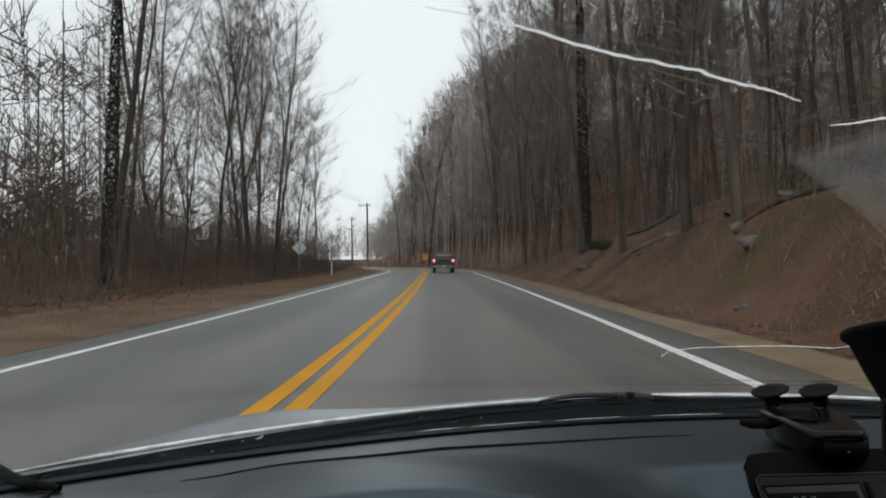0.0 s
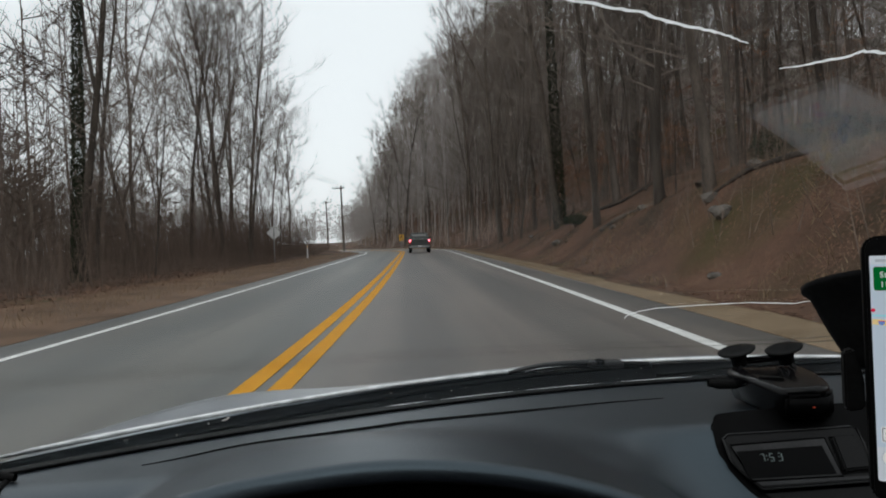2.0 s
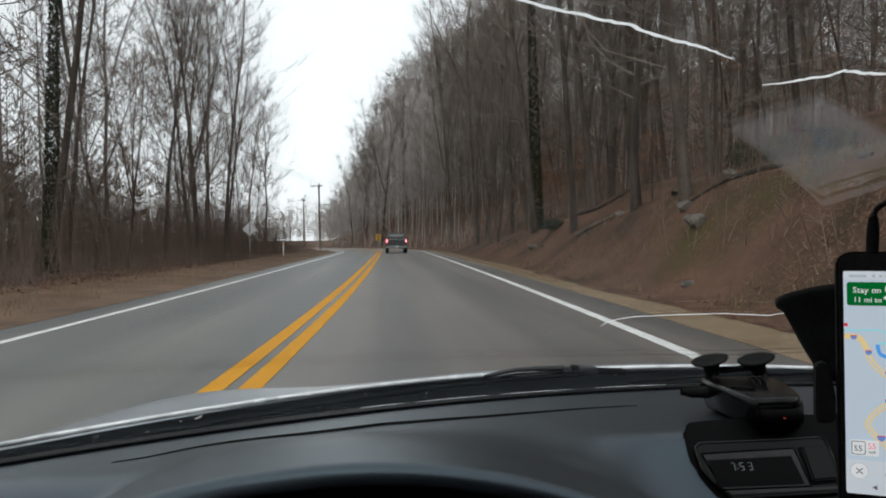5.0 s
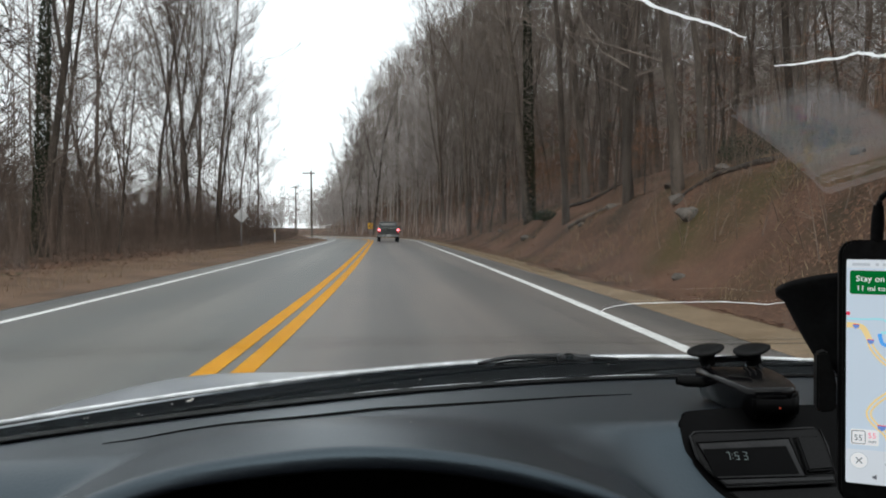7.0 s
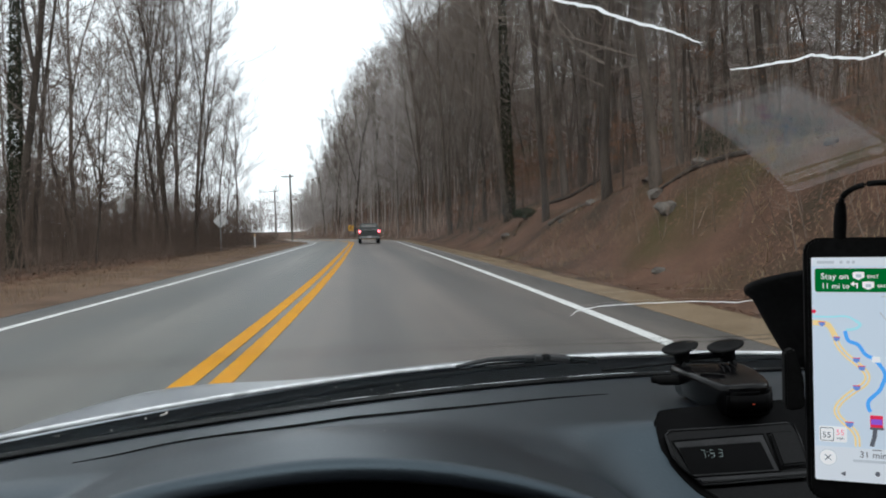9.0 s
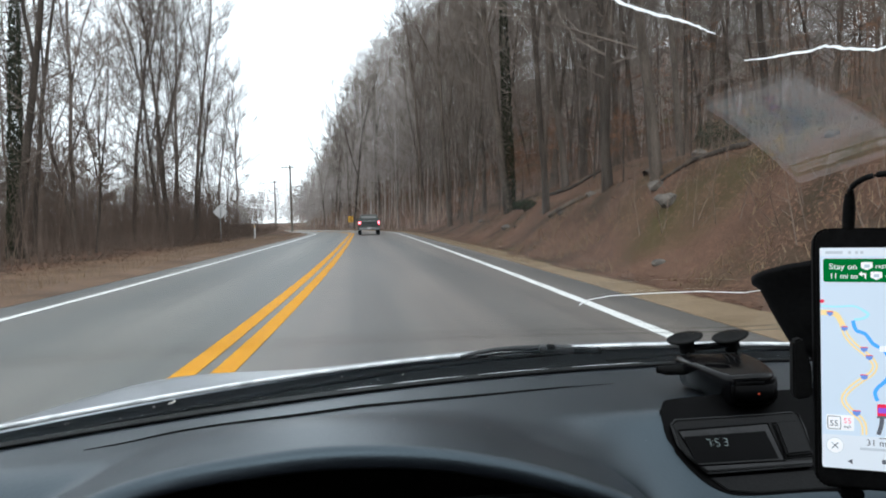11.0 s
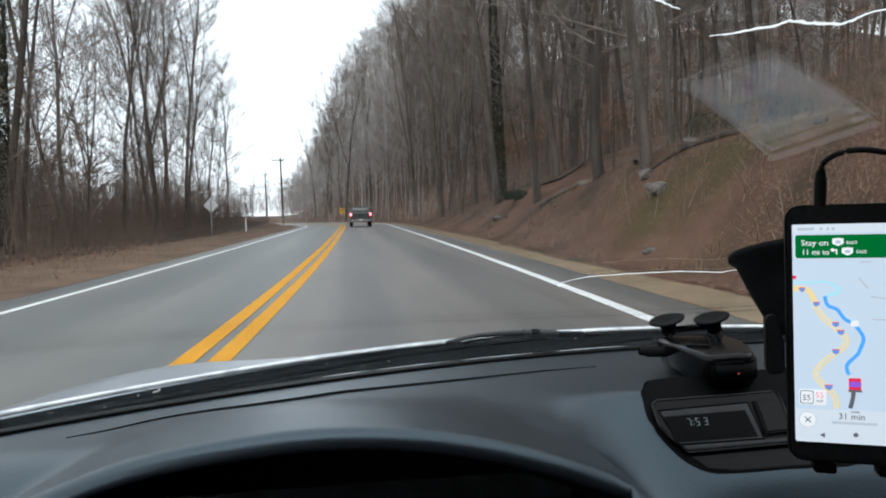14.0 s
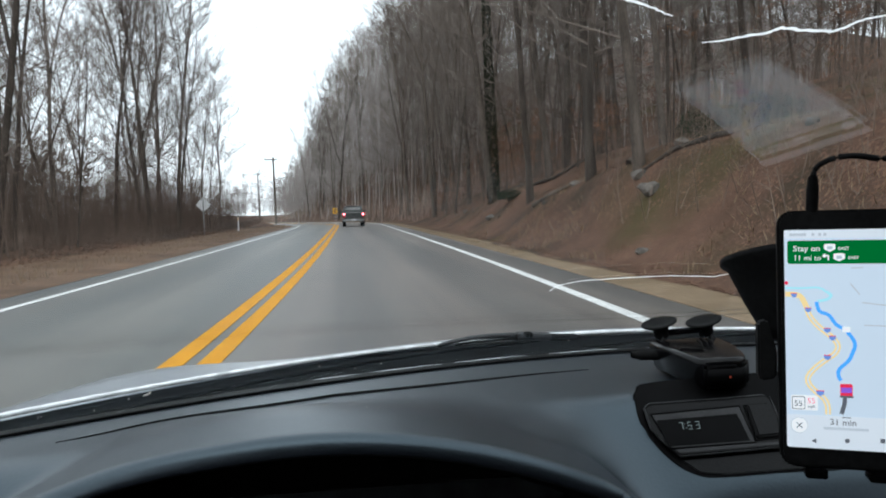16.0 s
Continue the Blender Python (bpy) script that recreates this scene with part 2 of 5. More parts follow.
CRACK = frost("crack_frost")
PALE = surface("pale_fleck", (0.35, 0.33, 0.30), (0.55, 0.52, 0.48), 60.0, 0.8, 0.0)
TAILRED = glow("tail_lamp_red", (1.0, 0.16, 0.20), 9.0)
BRAKERED = surface("red_lens", (0.25, 0.01, 0.012), (0.35, 0.015, 0.02), 8.0, 0.2, 0.0)
PLATE = surface("number_plate", (0.55, 0.55, 0.55), (0.7, 0.7, 0.7), 8.0, 0.5, 0.0)
SCREEN = glow("screen_map_white", (0.68, 0.80, 0.92), 0.74)
SCREENBAR = glow("screen_panel_white", (0.80, 0.87, 0.94), 0.72)
SGREEN = glow("screen_green", (0.0, 0.125, 0.022), 1.0)
SBLUE = glow("screen_blue", (0.08, 0.36, 0.85), 1.0)
STEAL = glow("screen_teal", (0.35, 0.70, 0.78), 1.0)
SORANGE = glow("screen_orange", (0.80, 0.62, 0.29), 1.0)
SSHIELD = glow("screen_shield", (0.14, 0.26, 0.62), 1.0)
SRED = glow("screen_red", (0.70, 0.03, 0.08), 1.0)
SROSE = glow("screen_rose", (0.75, 0.22, 0.30), 1.0)
SPURPLE = glow("screen_purple", (0.25, 0.10, 0.60), 1.0)
SGREY = glow("screen_grey", (0.10, 0.11, 0.13), 1.0)
SPALE = glow("screen_pale_grey", (0.45, 0.50, 0.55), 1.0)
SWHITE = glow("screen_white", (0.92, 0.95, 0.97), 0.8)
DIGIT = glow("clock_digit", (0.50, 0.62, 0.62), 0.22)
LEDRED = glow("detector_led", (1.0, 0.15, 0.08), 0.2)


# ---- building helpers ----
def part(name, bm, material, parent=None, label="", smooth=False):
    me = bpy.data.meshes.new(name)
    bm.to_mesh(me)
    bm.free()
    me.materials.append(material)
    if smooth:
        for p in me.polygons:
            p.use_smooth = True
    ob = new(name, me)
    ob.parent = parent
    if label:
        ob["label"] = label
    return ob


def from_lists(name, verts, faces, material, parent=None, smooth=False):
    me = bpy.data.meshes.new(name)
    me.from_pydata(verts, [], faces)
    me.materials.append(material)
    if smooth:
        me.polygons.foreach_set("use_smooth", [True] * len(me.polygons))
    ob = new(name, me)
    ob.parent = parent
    return ob


def box(cx, cy, cz, sx, sy, sz, bevel=0.0, seg=2, m=None):
    bm = bmesh.new()
    bmesh.ops.create_cube(bm, size=1.0, matrix=Matrix.Translation((cx, cy, cz)) @ Matrix.Diagonal((sx, sy, sz, 1)))
    if bevel:
        bmesh.ops.bevel(bm, geom=bm.edges[:], offset=bevel, segments=seg, affect="EDGES", profile=0.6)
    if m is not None:
        bm.transform(m)
    return bm


def prism(points, depth, bevel=0.0, m=None):
    """A flat outline in x, y drawn up to z = depth."""
    bm = bmesh.new()
    f = bm.faces.new([bm.verts.new((x, y, 0)) for x, y in points])
    if depth:
        up = bmesh.ops.extrude_face_region(bm, geom=[f])["geom"]
        bmesh.ops.translate(bm, vec=(0, 0, depth), verts=[g for g in up if isinstance(g, bmesh.types.BMVert)])
    bmesh.ops.recalc_face_normals(bm, faces=bm.faces[:])
    if bevel:
        bmesh.ops.bevel(bm, geom=bm.edges[:], offset=bevel, segments=2, affect="EDGES")
    if m is not None:
        bm.transform(m)
    return bm


def lathe(profile, n=24, m=None):
    """Turned about z from (radius, z) pairs."""
    bm = bmesh.new()
    rings = []
    for r, z in profile:
        rings.append([bm.verts.new((r * math.cos(2 * math.pi * k / n), r * math.sin(2 * math.pi * k / n), z)) for k in range(n)])
    for a, b in zip(rings, rings[1:]):
        for k in range(n):
            bm.faces.new((a[k], a[(k + 1) % n], b[(k + 1) % n], b[k]))
    bm.faces.new(rings[0][::-1])
    bm.faces.new(rings[-1])
    bmesh.ops.recalc_face_normals(bm, faces=bm.faces[:])
    if m is not None:
        bm.transform(m)
    return bm


def tube_into(verts, faces, pts, radii, sides):
    """Adds a tapered tube along pts to the lists; the last radius may be 0."""
    prev = None
    count = len(pts)
    for i, p in enumerate(pts):
        p = Vector(p)
        d = Vector(pts[min(i + 1, count - 1)]) - Vector(pts[max(i - 1, 0)])
        d.normalize()
        u = d.orthogonal().normalized()
        w = d.cross(u)
        base = len(verts)
        if radii[i] <= 0:
            verts.append(tuple(p))
            for k in range(sides):
                faces.append((prev + k, prev + (k + 1) % sides, base))
            return
        for k in range(sides):
            a = 2 * math.pi * k / sides
            verts.append(tuple(p + radii[i] * (math.cos(a) * u + math.sin(a) * w)))
        if prev is not None:
            for k in range(sides):
                faces.append((prev + k, prev + (k + 1) % sides, base + (k + 1) % sides, base + k))
        prev = base


def tube(name, pts, radii, sides, material, parent=None):
    v, f = [], []
    tube_into(v, f, pts, radii, sides)
    return from_lists(name, v, f, material, parent, True)


def lettering(name, text, size, m, material, parent, depth=0.0002, align="LEFT"):
    cu = bpy.data.curves.new(name, "FONT")
    cu.body, cu.size, cu.extrude, cu.align_x, cu.resolution_u = text, size, depth, align, 2
    tmp = new(name + "_source", cu)
    bpy.context.view_layer.update()
    me = bpy.data.meshes.new_from_object(tmp.evaluated_get(bpy.context.evaluated_depsgraph_get()))
    bpy.data.objects.remove(tmp)
    me.transform(m)
    me.materials.clear()
    me.materials.append(material)
    ob = new(name, me)
    ob.parent = parent
    return ob


def smooth01(a, b, x):
    t = min(1.0, max(0.0, (x - a) / (b - a)))
    return t * t * (3 - 2 * t)


def thing(name, label, category, group="", kind="", at=(0, 0, 0)):
    ob = new(name)
    ob.location = at
    return tagged(ob, label, category, group, kind)


# ---- the road's line and the lie of the land ----
BEND_Y, BEND_R, BEND_MAX = 68.0, 72.0, radians(72)
RIGHT_LINE, LEFT_LINE = 4.02, -3.28


def line_x(y):
    """The centre line's x before the bend: a slow drift to the left that straightens out."""
    return -1.44 + 0.056 * y if y < 0 else -0.84 + 0.006 * y - 0.60 * math.exp(-y / 12)


def centre(s):
    """Centre line at s metres along: place and heading (turn to the left)."""
    if s <= BEND_Y:
        return line_x(s), s, 0.0
    x0 = line_x(BEND_Y)
    a = (s - BEND_Y) / BEND_R
    if a <= BEND_MAX:
        return x0 - BEND_R * (1 - math.cos(a)), BEND_Y + BEND_R * math.sin(a), a
    rest = s - BEND_Y - BEND_MAX * BEND_R
    return (x0 - BEND_R * (1 - math.cos(BEND_MAX)) - rest * math.sin(BEND_MAX),
            BEND_Y + BEND_R * math.sin(BEND_MAX) + rest * math.cos(BEND_MAX), BEND_MAX)


def offset_of(x, y):
    """Distance from the centre line (right is positive) and the way along it."""
    x0 = line_x(BEND_Y)
    if y <= BEND_Y:
        return x - line_x(y), y
    cx, cy = x0 - BEND_R, BEND_Y
    a = math.atan2(y - cy, x - cx)
    if a <= BEND_MAX and x > cx:
        return math.hypot(x - cx, y - cy) - BEND_R, BEND_Y + a * BEND_R
    ex, ey, _ = centre(BEND_Y + BEND_MAX * BEND_R)
    dx, dy = x - ex, y - ey
    t = (-math.sin(BEND_MAX), math.cos(BEND_MAX))
    return dx * t[1] - dy * t[0], BEND_Y + BEND_MAX * BEND_R + dx * t[0] + dy * t[1]


def land(x, y):
    d, s = offset_of(x, y)
    n1 = noise.noise(Vector((x * 0.07, y * 0.07, 0.0)))
    n2 = noise.noise(Vector((x * 0.35, y * 0.35, 5.0)))
    if d > 0:
        h = 0.05 * smooth01(4.9, 5.5, d)
        top = 2.3 - 1.2 * smooth01(22, 60, s) + 0.5 * n1
        h += top * smooth01(5.6, 9.2, d) * 0.85
        h += max(0.0, d - 8.0) * 0.30 * (1 - 0.55 * smooth01(40, 120, d)) * smooth01(8, 12, d)
        h += (0.22 * n2 + 0.5 * n1) * smooth01(6, 9, d)
        h *= 1 - smooth01(190, 270, y)
        h *= smooth01(-0.05 * max(y, 0.0) - 1.0, 0.20 * max(y, 0.0) + 1.0, x)
        h -= 0.02 * max(0.0, -0.1 * max(y, 0.0) - 6.0 - x)
        h += min(13.0, 0.24 * max(0.0, d - 8.5)) * smooth01(70, 95, s) * smooth01(-0.088, 0.03, x / max(y, 1.0)) * (1 - smooth01(190, 270, y))
        h = max(h, -6.0) if y < 150 else max(h, -6.0) * (1 - smooth01(200, 290, y))
    else:
        e = -d
        h = 0.10 * smooth01(4.6, 6.5, e) + 0.45 * smooth01(4.6, 7.0, e) * smooth01(55, 85, s)
        h += -0.035 * max(0.0, e - 9) * (1 - smooth01(60, 120, e) * 0.4) + (0.15 * n2 + 0.3 * n1) * smooth01(5.5, 9, e)
        h = max(h, -9.0) * (1 - smooth01(150, 290, y))
    if -4.15 < d < 4.95:
        h = -0.12
    return h


def spaced(parts):
    out = []
    for a, b, step in parts:
        k = max(1, round((b - a) / step))
        out += [a + (b - a) * i / k for i in range(k)]
    return out + [parts[-1][1]]


def build_ground():
    xs = spaced([(-3000, -400, 650), (-400, -120, 40), (-120, -40, 6), (-40, -12, 1.6), (-12, 13, 0.45), (13, 45, 1.5), (45, 130, 6), (130, 400, 40), (400, 3000, 650)])
    ys = spaced([(-3000, -200, 700), (-200, -10, 20), (-10, 40, 0.7), (40, 90, 1.2), (90, 170, 2.5), (170, 400, 15), (400, 3000, 520)])
    verts = [(x, y, land(x, y)) for y in ys for x in xs]
    w = len(xs)
    faces = [(j * w + i, j * w + i + 1, (j + 1) * w + i + 1, (j + 1) * w + i) for j in range(len(ys) - 1) for i in range(w - 1)]
    g = from_lists("ground", verts, faces, LITTER, None, True)
    return tagged(g, "brown leaf-covered ground rising into a wooded bank", "ground", kind="structure")


def ribbon(name, d0, d1, z0, z1, material, stations, thick=0.1, wander=0.0, cols=2, crown=False):
    """A strip that follows the road between two offsets, with a skirt down its sides."""
    bm = bmesh.new()
    rows = []
    for s in stations:
        x, y, a = centre(s)
        nx, ny = math.cos(a), math.sin(a)
        w = wander * noise.noise(Vector((s * 0.45, d1, 3.0)))
        line = []
        for k in range(cols):
            t = k / (cols - 1)
            d = d0 + (d1 - d0) * t + (w if (t == 1.0 if abs(d1) > abs(d0) else t == 0.0) else 0.0)
            line.append(bm.verts.new((x + nx * d, y + ny * d, z0 + (z1 - z0) * t)))
        lo0 = bm.verts.new(line[0].co + Vector((0, 0, -thick)))
        lo1 = bm.verts.new(line[-1].co + Vector((0, 0, -thick)))
        rows.append([lo0, *line, lo1])
    for a, b in zip(rows, rows[1:]):
        for k in range(len(a) - 1):
            bm.faces.new((a[k], a[k + 1], b[k + 1], b[k]))
    return part(name, bm, material)


STATIONS = spaced([(-120, -10, 10), (-10, 60, 1.0), (60, 200, 1.6), (200, 320, 10)])
build_ground()
tagged(ribbon("road", -4.0, 4.88, 0.0, 0.0, ASPHALT, STATIONS, cols=6), "grey worn asphalt two-lane country road", "road", kind="structure")
tagged(ribbon("shoulder_line_paint", RIGHT_LINE - 0.075, RIGHT_LINE + 0.075, 0.006, 0.006, WHITE, STATIONS, 0.004), "white painted edge line", "road marking", kind="structure")
tagged(ribbon("shoulder_line_paint", LEFT_LINE - 0.06, LEFT_LINE + 0.06, 0.006, 0.006, WHITE, STATIONS, 0.004), "white painted edge line", "road marking", kind="structure")
for off in (-0.138, 0.138):
    tagged(ribbon("centre_line_paint", off - 0.087, off + 0.087, 0.006, 0.006, YELLOW, STATIONS, 0.004), "solid yellow painted centre line", "road marking", kind="structure")
tagged(ribbon("verge", 4.84, 5.55, 0.006, 0.05, VERGE, STATIONS, 0.25, 0.2, 5), "tan strip of dry grass and gravel", "verge", kind="structure")
tagged(ribbon("verge", -6.6, -3.95, 0.13, 0.006, BROWNVERGE, STATIONS, 0.25, 0.5, 5), "brown strip of dry grass", "verge", kind="structure")

# ---- woods ----
def grow(seed, height, girth, clear, spread, limbs, leaders, twigs=7):
    """Trunk lists and crown lists of one bare tree: forking stems, limbs, branches and cone twigs."""
    rng = random.Random(seed)
    tv, tf, cv, cf = [], [], [], []

    def wander(start, way, length, n, loose, lift):
        p, d, pts = start.copy(), way.normalized(), [start.copy()]
        for _ in range(n):
            d = (d + Vector((rng.uniform(-loose, loose), rng.uniform(-loose, loose), rng.uniform(0, lift)))).normalized()
            p = p + d * length / n
            pts.append(p.copy())
        return pts

    def at(pts, t):
        k = min(len(pts) - 1.001, t * (len(pts) - 1))
        i = int(k)
        return pts[i].lerp(pts[i + 1], k - i)

    main = wander(Vector((0, 0, -0.5)), Vector((rng.uniform(-.06, .06), rng.uniform(-.06, .06), 1)), height, 10, 0.075, 0.08)
    stems = [(main, girth, clear)]
    az = rng.uniform(0, 6.28)
    for k in range(leaders):
        t = rng.uniform(0.28, 0.6)
        az += 2.4 + rng.uniform(-0.4, 0.4)
        way = Vector((math.cos(az), math.sin(az), rng.uniform(2.2, 4.2)))
        stems.append((wander(at(main, t), way, height * (1.02 - t) * rng.uniform(0.7, 0.95), 6, 0.10, 0.12), girth * rng.uniform(0.4, 0.6) * (1.1 - t), 0.22))
    for pts, g, _ in stems:
        n = len(pts) - 1
        tube_into(tv, tf, pts, [g * (1.35 if i == 0 and g == girth else 1) * (1 - i / n) ** 0.8 + 0.010 for i in range(n + 1)], 7)
    total = sum((p[-1] - p[0]).length for p, _, _ in stems)
    for pts, g, first in stems:
        size = (pts[-1] - pts[0]).length
        count = max(5, round(limbs * size / total))
        for j in range(count):
            t = first + (0.98 - first) * (j + rng.random()) / count
            az += 2.4 + rng.uniform(-0.6, 0.6)
            start = at(pts, t)
            length = height * spread * (1.12 - t) ** 0.55 * rng.uniform(0.4, 1.4)
            d = Vector((math.cos(az), math.sin(az), rng.uniform(-0.05, 0.75) + 0.7 * t))
            lp = wander(start, d, length, 4, 0.3, 0.16)
            r0 = max(0.012, g * 0.3 * (1.05 - t))
            tube_into(cv, cf, lp, [r0, r0 * 0.75, r0 * 0.5, r0 * 0.32, 0.006], 4)
            for b in range(5):
                u = 0.15 + 0.84 * (b + rng.random()) / 5
                i = min(3, int(u * 4))
                bp = lp[i].lerp(lp[i + 1], u * 4 - i)
                ld = (lp[i + 1] - lp[i]).normalized()
                bd = (ld + Vector((rng.uniform(-1, 1), rng.uniform(-1, 1), rng.uniform(-0.3, 0.9))) * 0.8).normalized()
                bl = length * rng.uniform(0.28, 0.55) * (1.15 - 0.5 * u)
                mid = bp + bd * bl * 0.5
                bd2 = (bd + Vector((rng.uniform(-.3, .3), rng.uniform(-.3, .3), rng.uniform(0, .35)))).normalized()
                end = mid + bd2 * bl * 0.5
                tube_into(cv, cf, [bp, mid, end], [r0 * 0.32 + 0.004, r0 * 0.2 + 0.004, 0], 3)
                for w in range(twigs):
                    v = 0.1 + 0.9 * (w + rng.random()) / twigs
                    wp = bp.lerp(mid, v * 2) if v < 0.5 else mid.lerp(end, v * 2 - 1)
                    wd = (bd + Vector((rng.uniform(-1, 1), rng.uniform(-1, 1), rng.uniform(-0.3, 0.9)))).normalized()
                    tube_into(cv, cf, [wp, wp + wd * rng.uniform(0.35, 1.0) * (0.45 + 0.035 * height)], [0.0095, 0], 3)
    return tv, tf, cv, cf


def mesh_of(name, v, f, material, smooth):
    me = bpy.data.meshes.new(name)
    me.from_pydata(v, [], f)
    me.materials.append(material)
    if smooth:
        me.polygons.foreach_set("use_smooth", [True] * len(me.polygons))
    return me


KINDS = []
for k, (hh, gg, cl, sp, nl, fk) in enumerate([(20, 0.13, 0.20, 0.25, 58, 2), (23, 0.17, 0.26, 0.23, 60, 2), (17, 0.075, 0.16, 0.24, 46, 2), (20, 0.095, 0.24, 0.20, 48, 1),
                                              (13, 0.055, 0.12, 0.27, 40, 2), (22, 0.145, 0.18, 0.25, 60, 4), (16, 0.12, 0.14, 0.30, 56, 5), (10, 0.038, 0.10, 0.29, 32, 2)]):
    a, b, c, d = grow(100 + k, hh, gg, cl, sp, nl, fk)
    KINDS.append((mesh_of("trunk", a, b, BARK, True), mesh_of("crown", c, d, TWIG, False), hh))


def plant(x, y, kind, scale, turn, rng, label, group):
    t = thing("tree", label, "tree", group, at=(x, y, land(x, y) - 0.1))
    t.rotation_euler = (rng.uniform(-0.03, 0.03), rng.uniform(-0.03, 0.03), turn)
    t.scale = (scale,) * 3
    for name, me in (("trunk", KINDS[kind][0]), ("crown", KINDS[kind][1])):
        o = new(name, me)
        o.parent = t
    return t


def world_of(s, d):
    x, y, a = centre(s)
    return x + math.cos(a) * d, y + math.sin(a) * d


def canopy(x, y):
    """How high the treetops may stand over the road's level: the wood falls away towards the bend."""
    return max(1.5, (0.214 + 2.2 * x / y) * y)


rng = random.Random(7)
s = 9.0
while s < 128:
    for d in (9.4, 13.0, 17.5, 23, 30, 39):
        ss, dd = s + rng.uniform(-1.7, 1.7), d + rng.uniform(-1.3, 1.3) * (1 + d / 30)
        x, y = world_of(ss, dd)
        if x > -0.062 * y + 1.0 and x < 0.95 * y + 14 and rng.random() < (0.74 if dd < 20 else 0.90):
            kind = rng.choice((0, 1, 2, 3, 4, 5, 2, 3, 7) if ss < 72 else (2, 4, 5, 6, 0, 7))
            if dd < 11 and kind == 6:
                kind = 3
            size = rng.uniform(0.85, 1.15) + 0.22 * smooth01(30, 45, ss) * (kind != 7)
            if y > 40:
                size = min(size, (canopy(x, y) * rng.uniform(0.85, 1.1) - max(0.0, land(x, y))) / KINDS[kind][2])
            if size > 0.3:
                plant(x, y, kind, size, rng.uniform(0, 6.28), rng,
                      "tall bare grey hardwood tree on the leaf-covered slope", "trees on the slope")
    s += 3.6
s = 7.0
while s < 72:
    for d in (-8.8, -11.0, -14.0, -18.5, -25):
        ss, dd = s + rng.uniform(-1.8, 1.8), d + rng.uniform(-1.2, 1.2) * (1 + abs(d) / 30)
        x, y = world_of(ss, dd)
        if rng.random() < (0.31 if ss > 34 else 0.18):
            kind, size, turn = rng.choice((0, 3, 4, 2, 5, 3, 7)), rng.uniform(0.66, 0.98), rng.uniform(0, 6.28)
            if x < -0.43 * y:
                # the low ground off the road is open brush
                rng.uniform(0, 1), rng.uniform(0, 1)
                continue
            plant(x, y, kind, size, turn, rng,
                  "bare grey hardwood tree among brush beside the road", "trees along the verge")
    s += 3.4


for k in range(4):
    ss, dd = 38 + 5.0 * k + rng.uniform(-1, 1), -rng.uniform(8.8, 15)
    x, y = world_of(ss, dd)
    plant(x, y, (6, 5, 0, 6, 4)[k % 5], rng.uniform(0.75, 0.98), rng.uniform(0, 6.28), rng,
          "bare grey hardwood tree among brush beside the road", "trees along the verge")


def ivied_tree(s, d, kind, scale, seed):
    rg = random.Random(seed)
    x, y = world_of(s, d)
    t = plant(x, y, kind, scale, rg.uniform(0, 6), rg, "large dark hardwood tree with ivy climbing its trunk", "ivied trees")
    lv, lf = [], []
    for _ in range(5200):
        a, z = rg.uniform(0, 6.28), 12.5 * rg.random() ** 1.15
        r = KINDS[kind][2] * 0.0085 * (1 - z / 24) + rg.uniform(0.0, 0.13) * (1 - z / 14) ** 0.5
        p = Vector((r * math.cos(a), r * math.sin(a), z))
        u = Vector((rg.uniform(-1, 1), rg.uniform(-1, 1), rg.uniform(-1, 1))).normalized() * 0.045
        w = u.orthogonal().normalized() * 0.032
        q = len(lv)
        lv.extend([tuple(p - u), tuple(p + w), tuple(p + u), tuple(p - w)])
        lf.append((q, q + 1, q + 2, q + 3))
    from_lists("ivy", lv, lf, EVERGREEN, t)


ivied_tree(38, 8.3, 1, 1.1, 61)
ivied_tree(27, -10.6, 5, 0.95, 62)


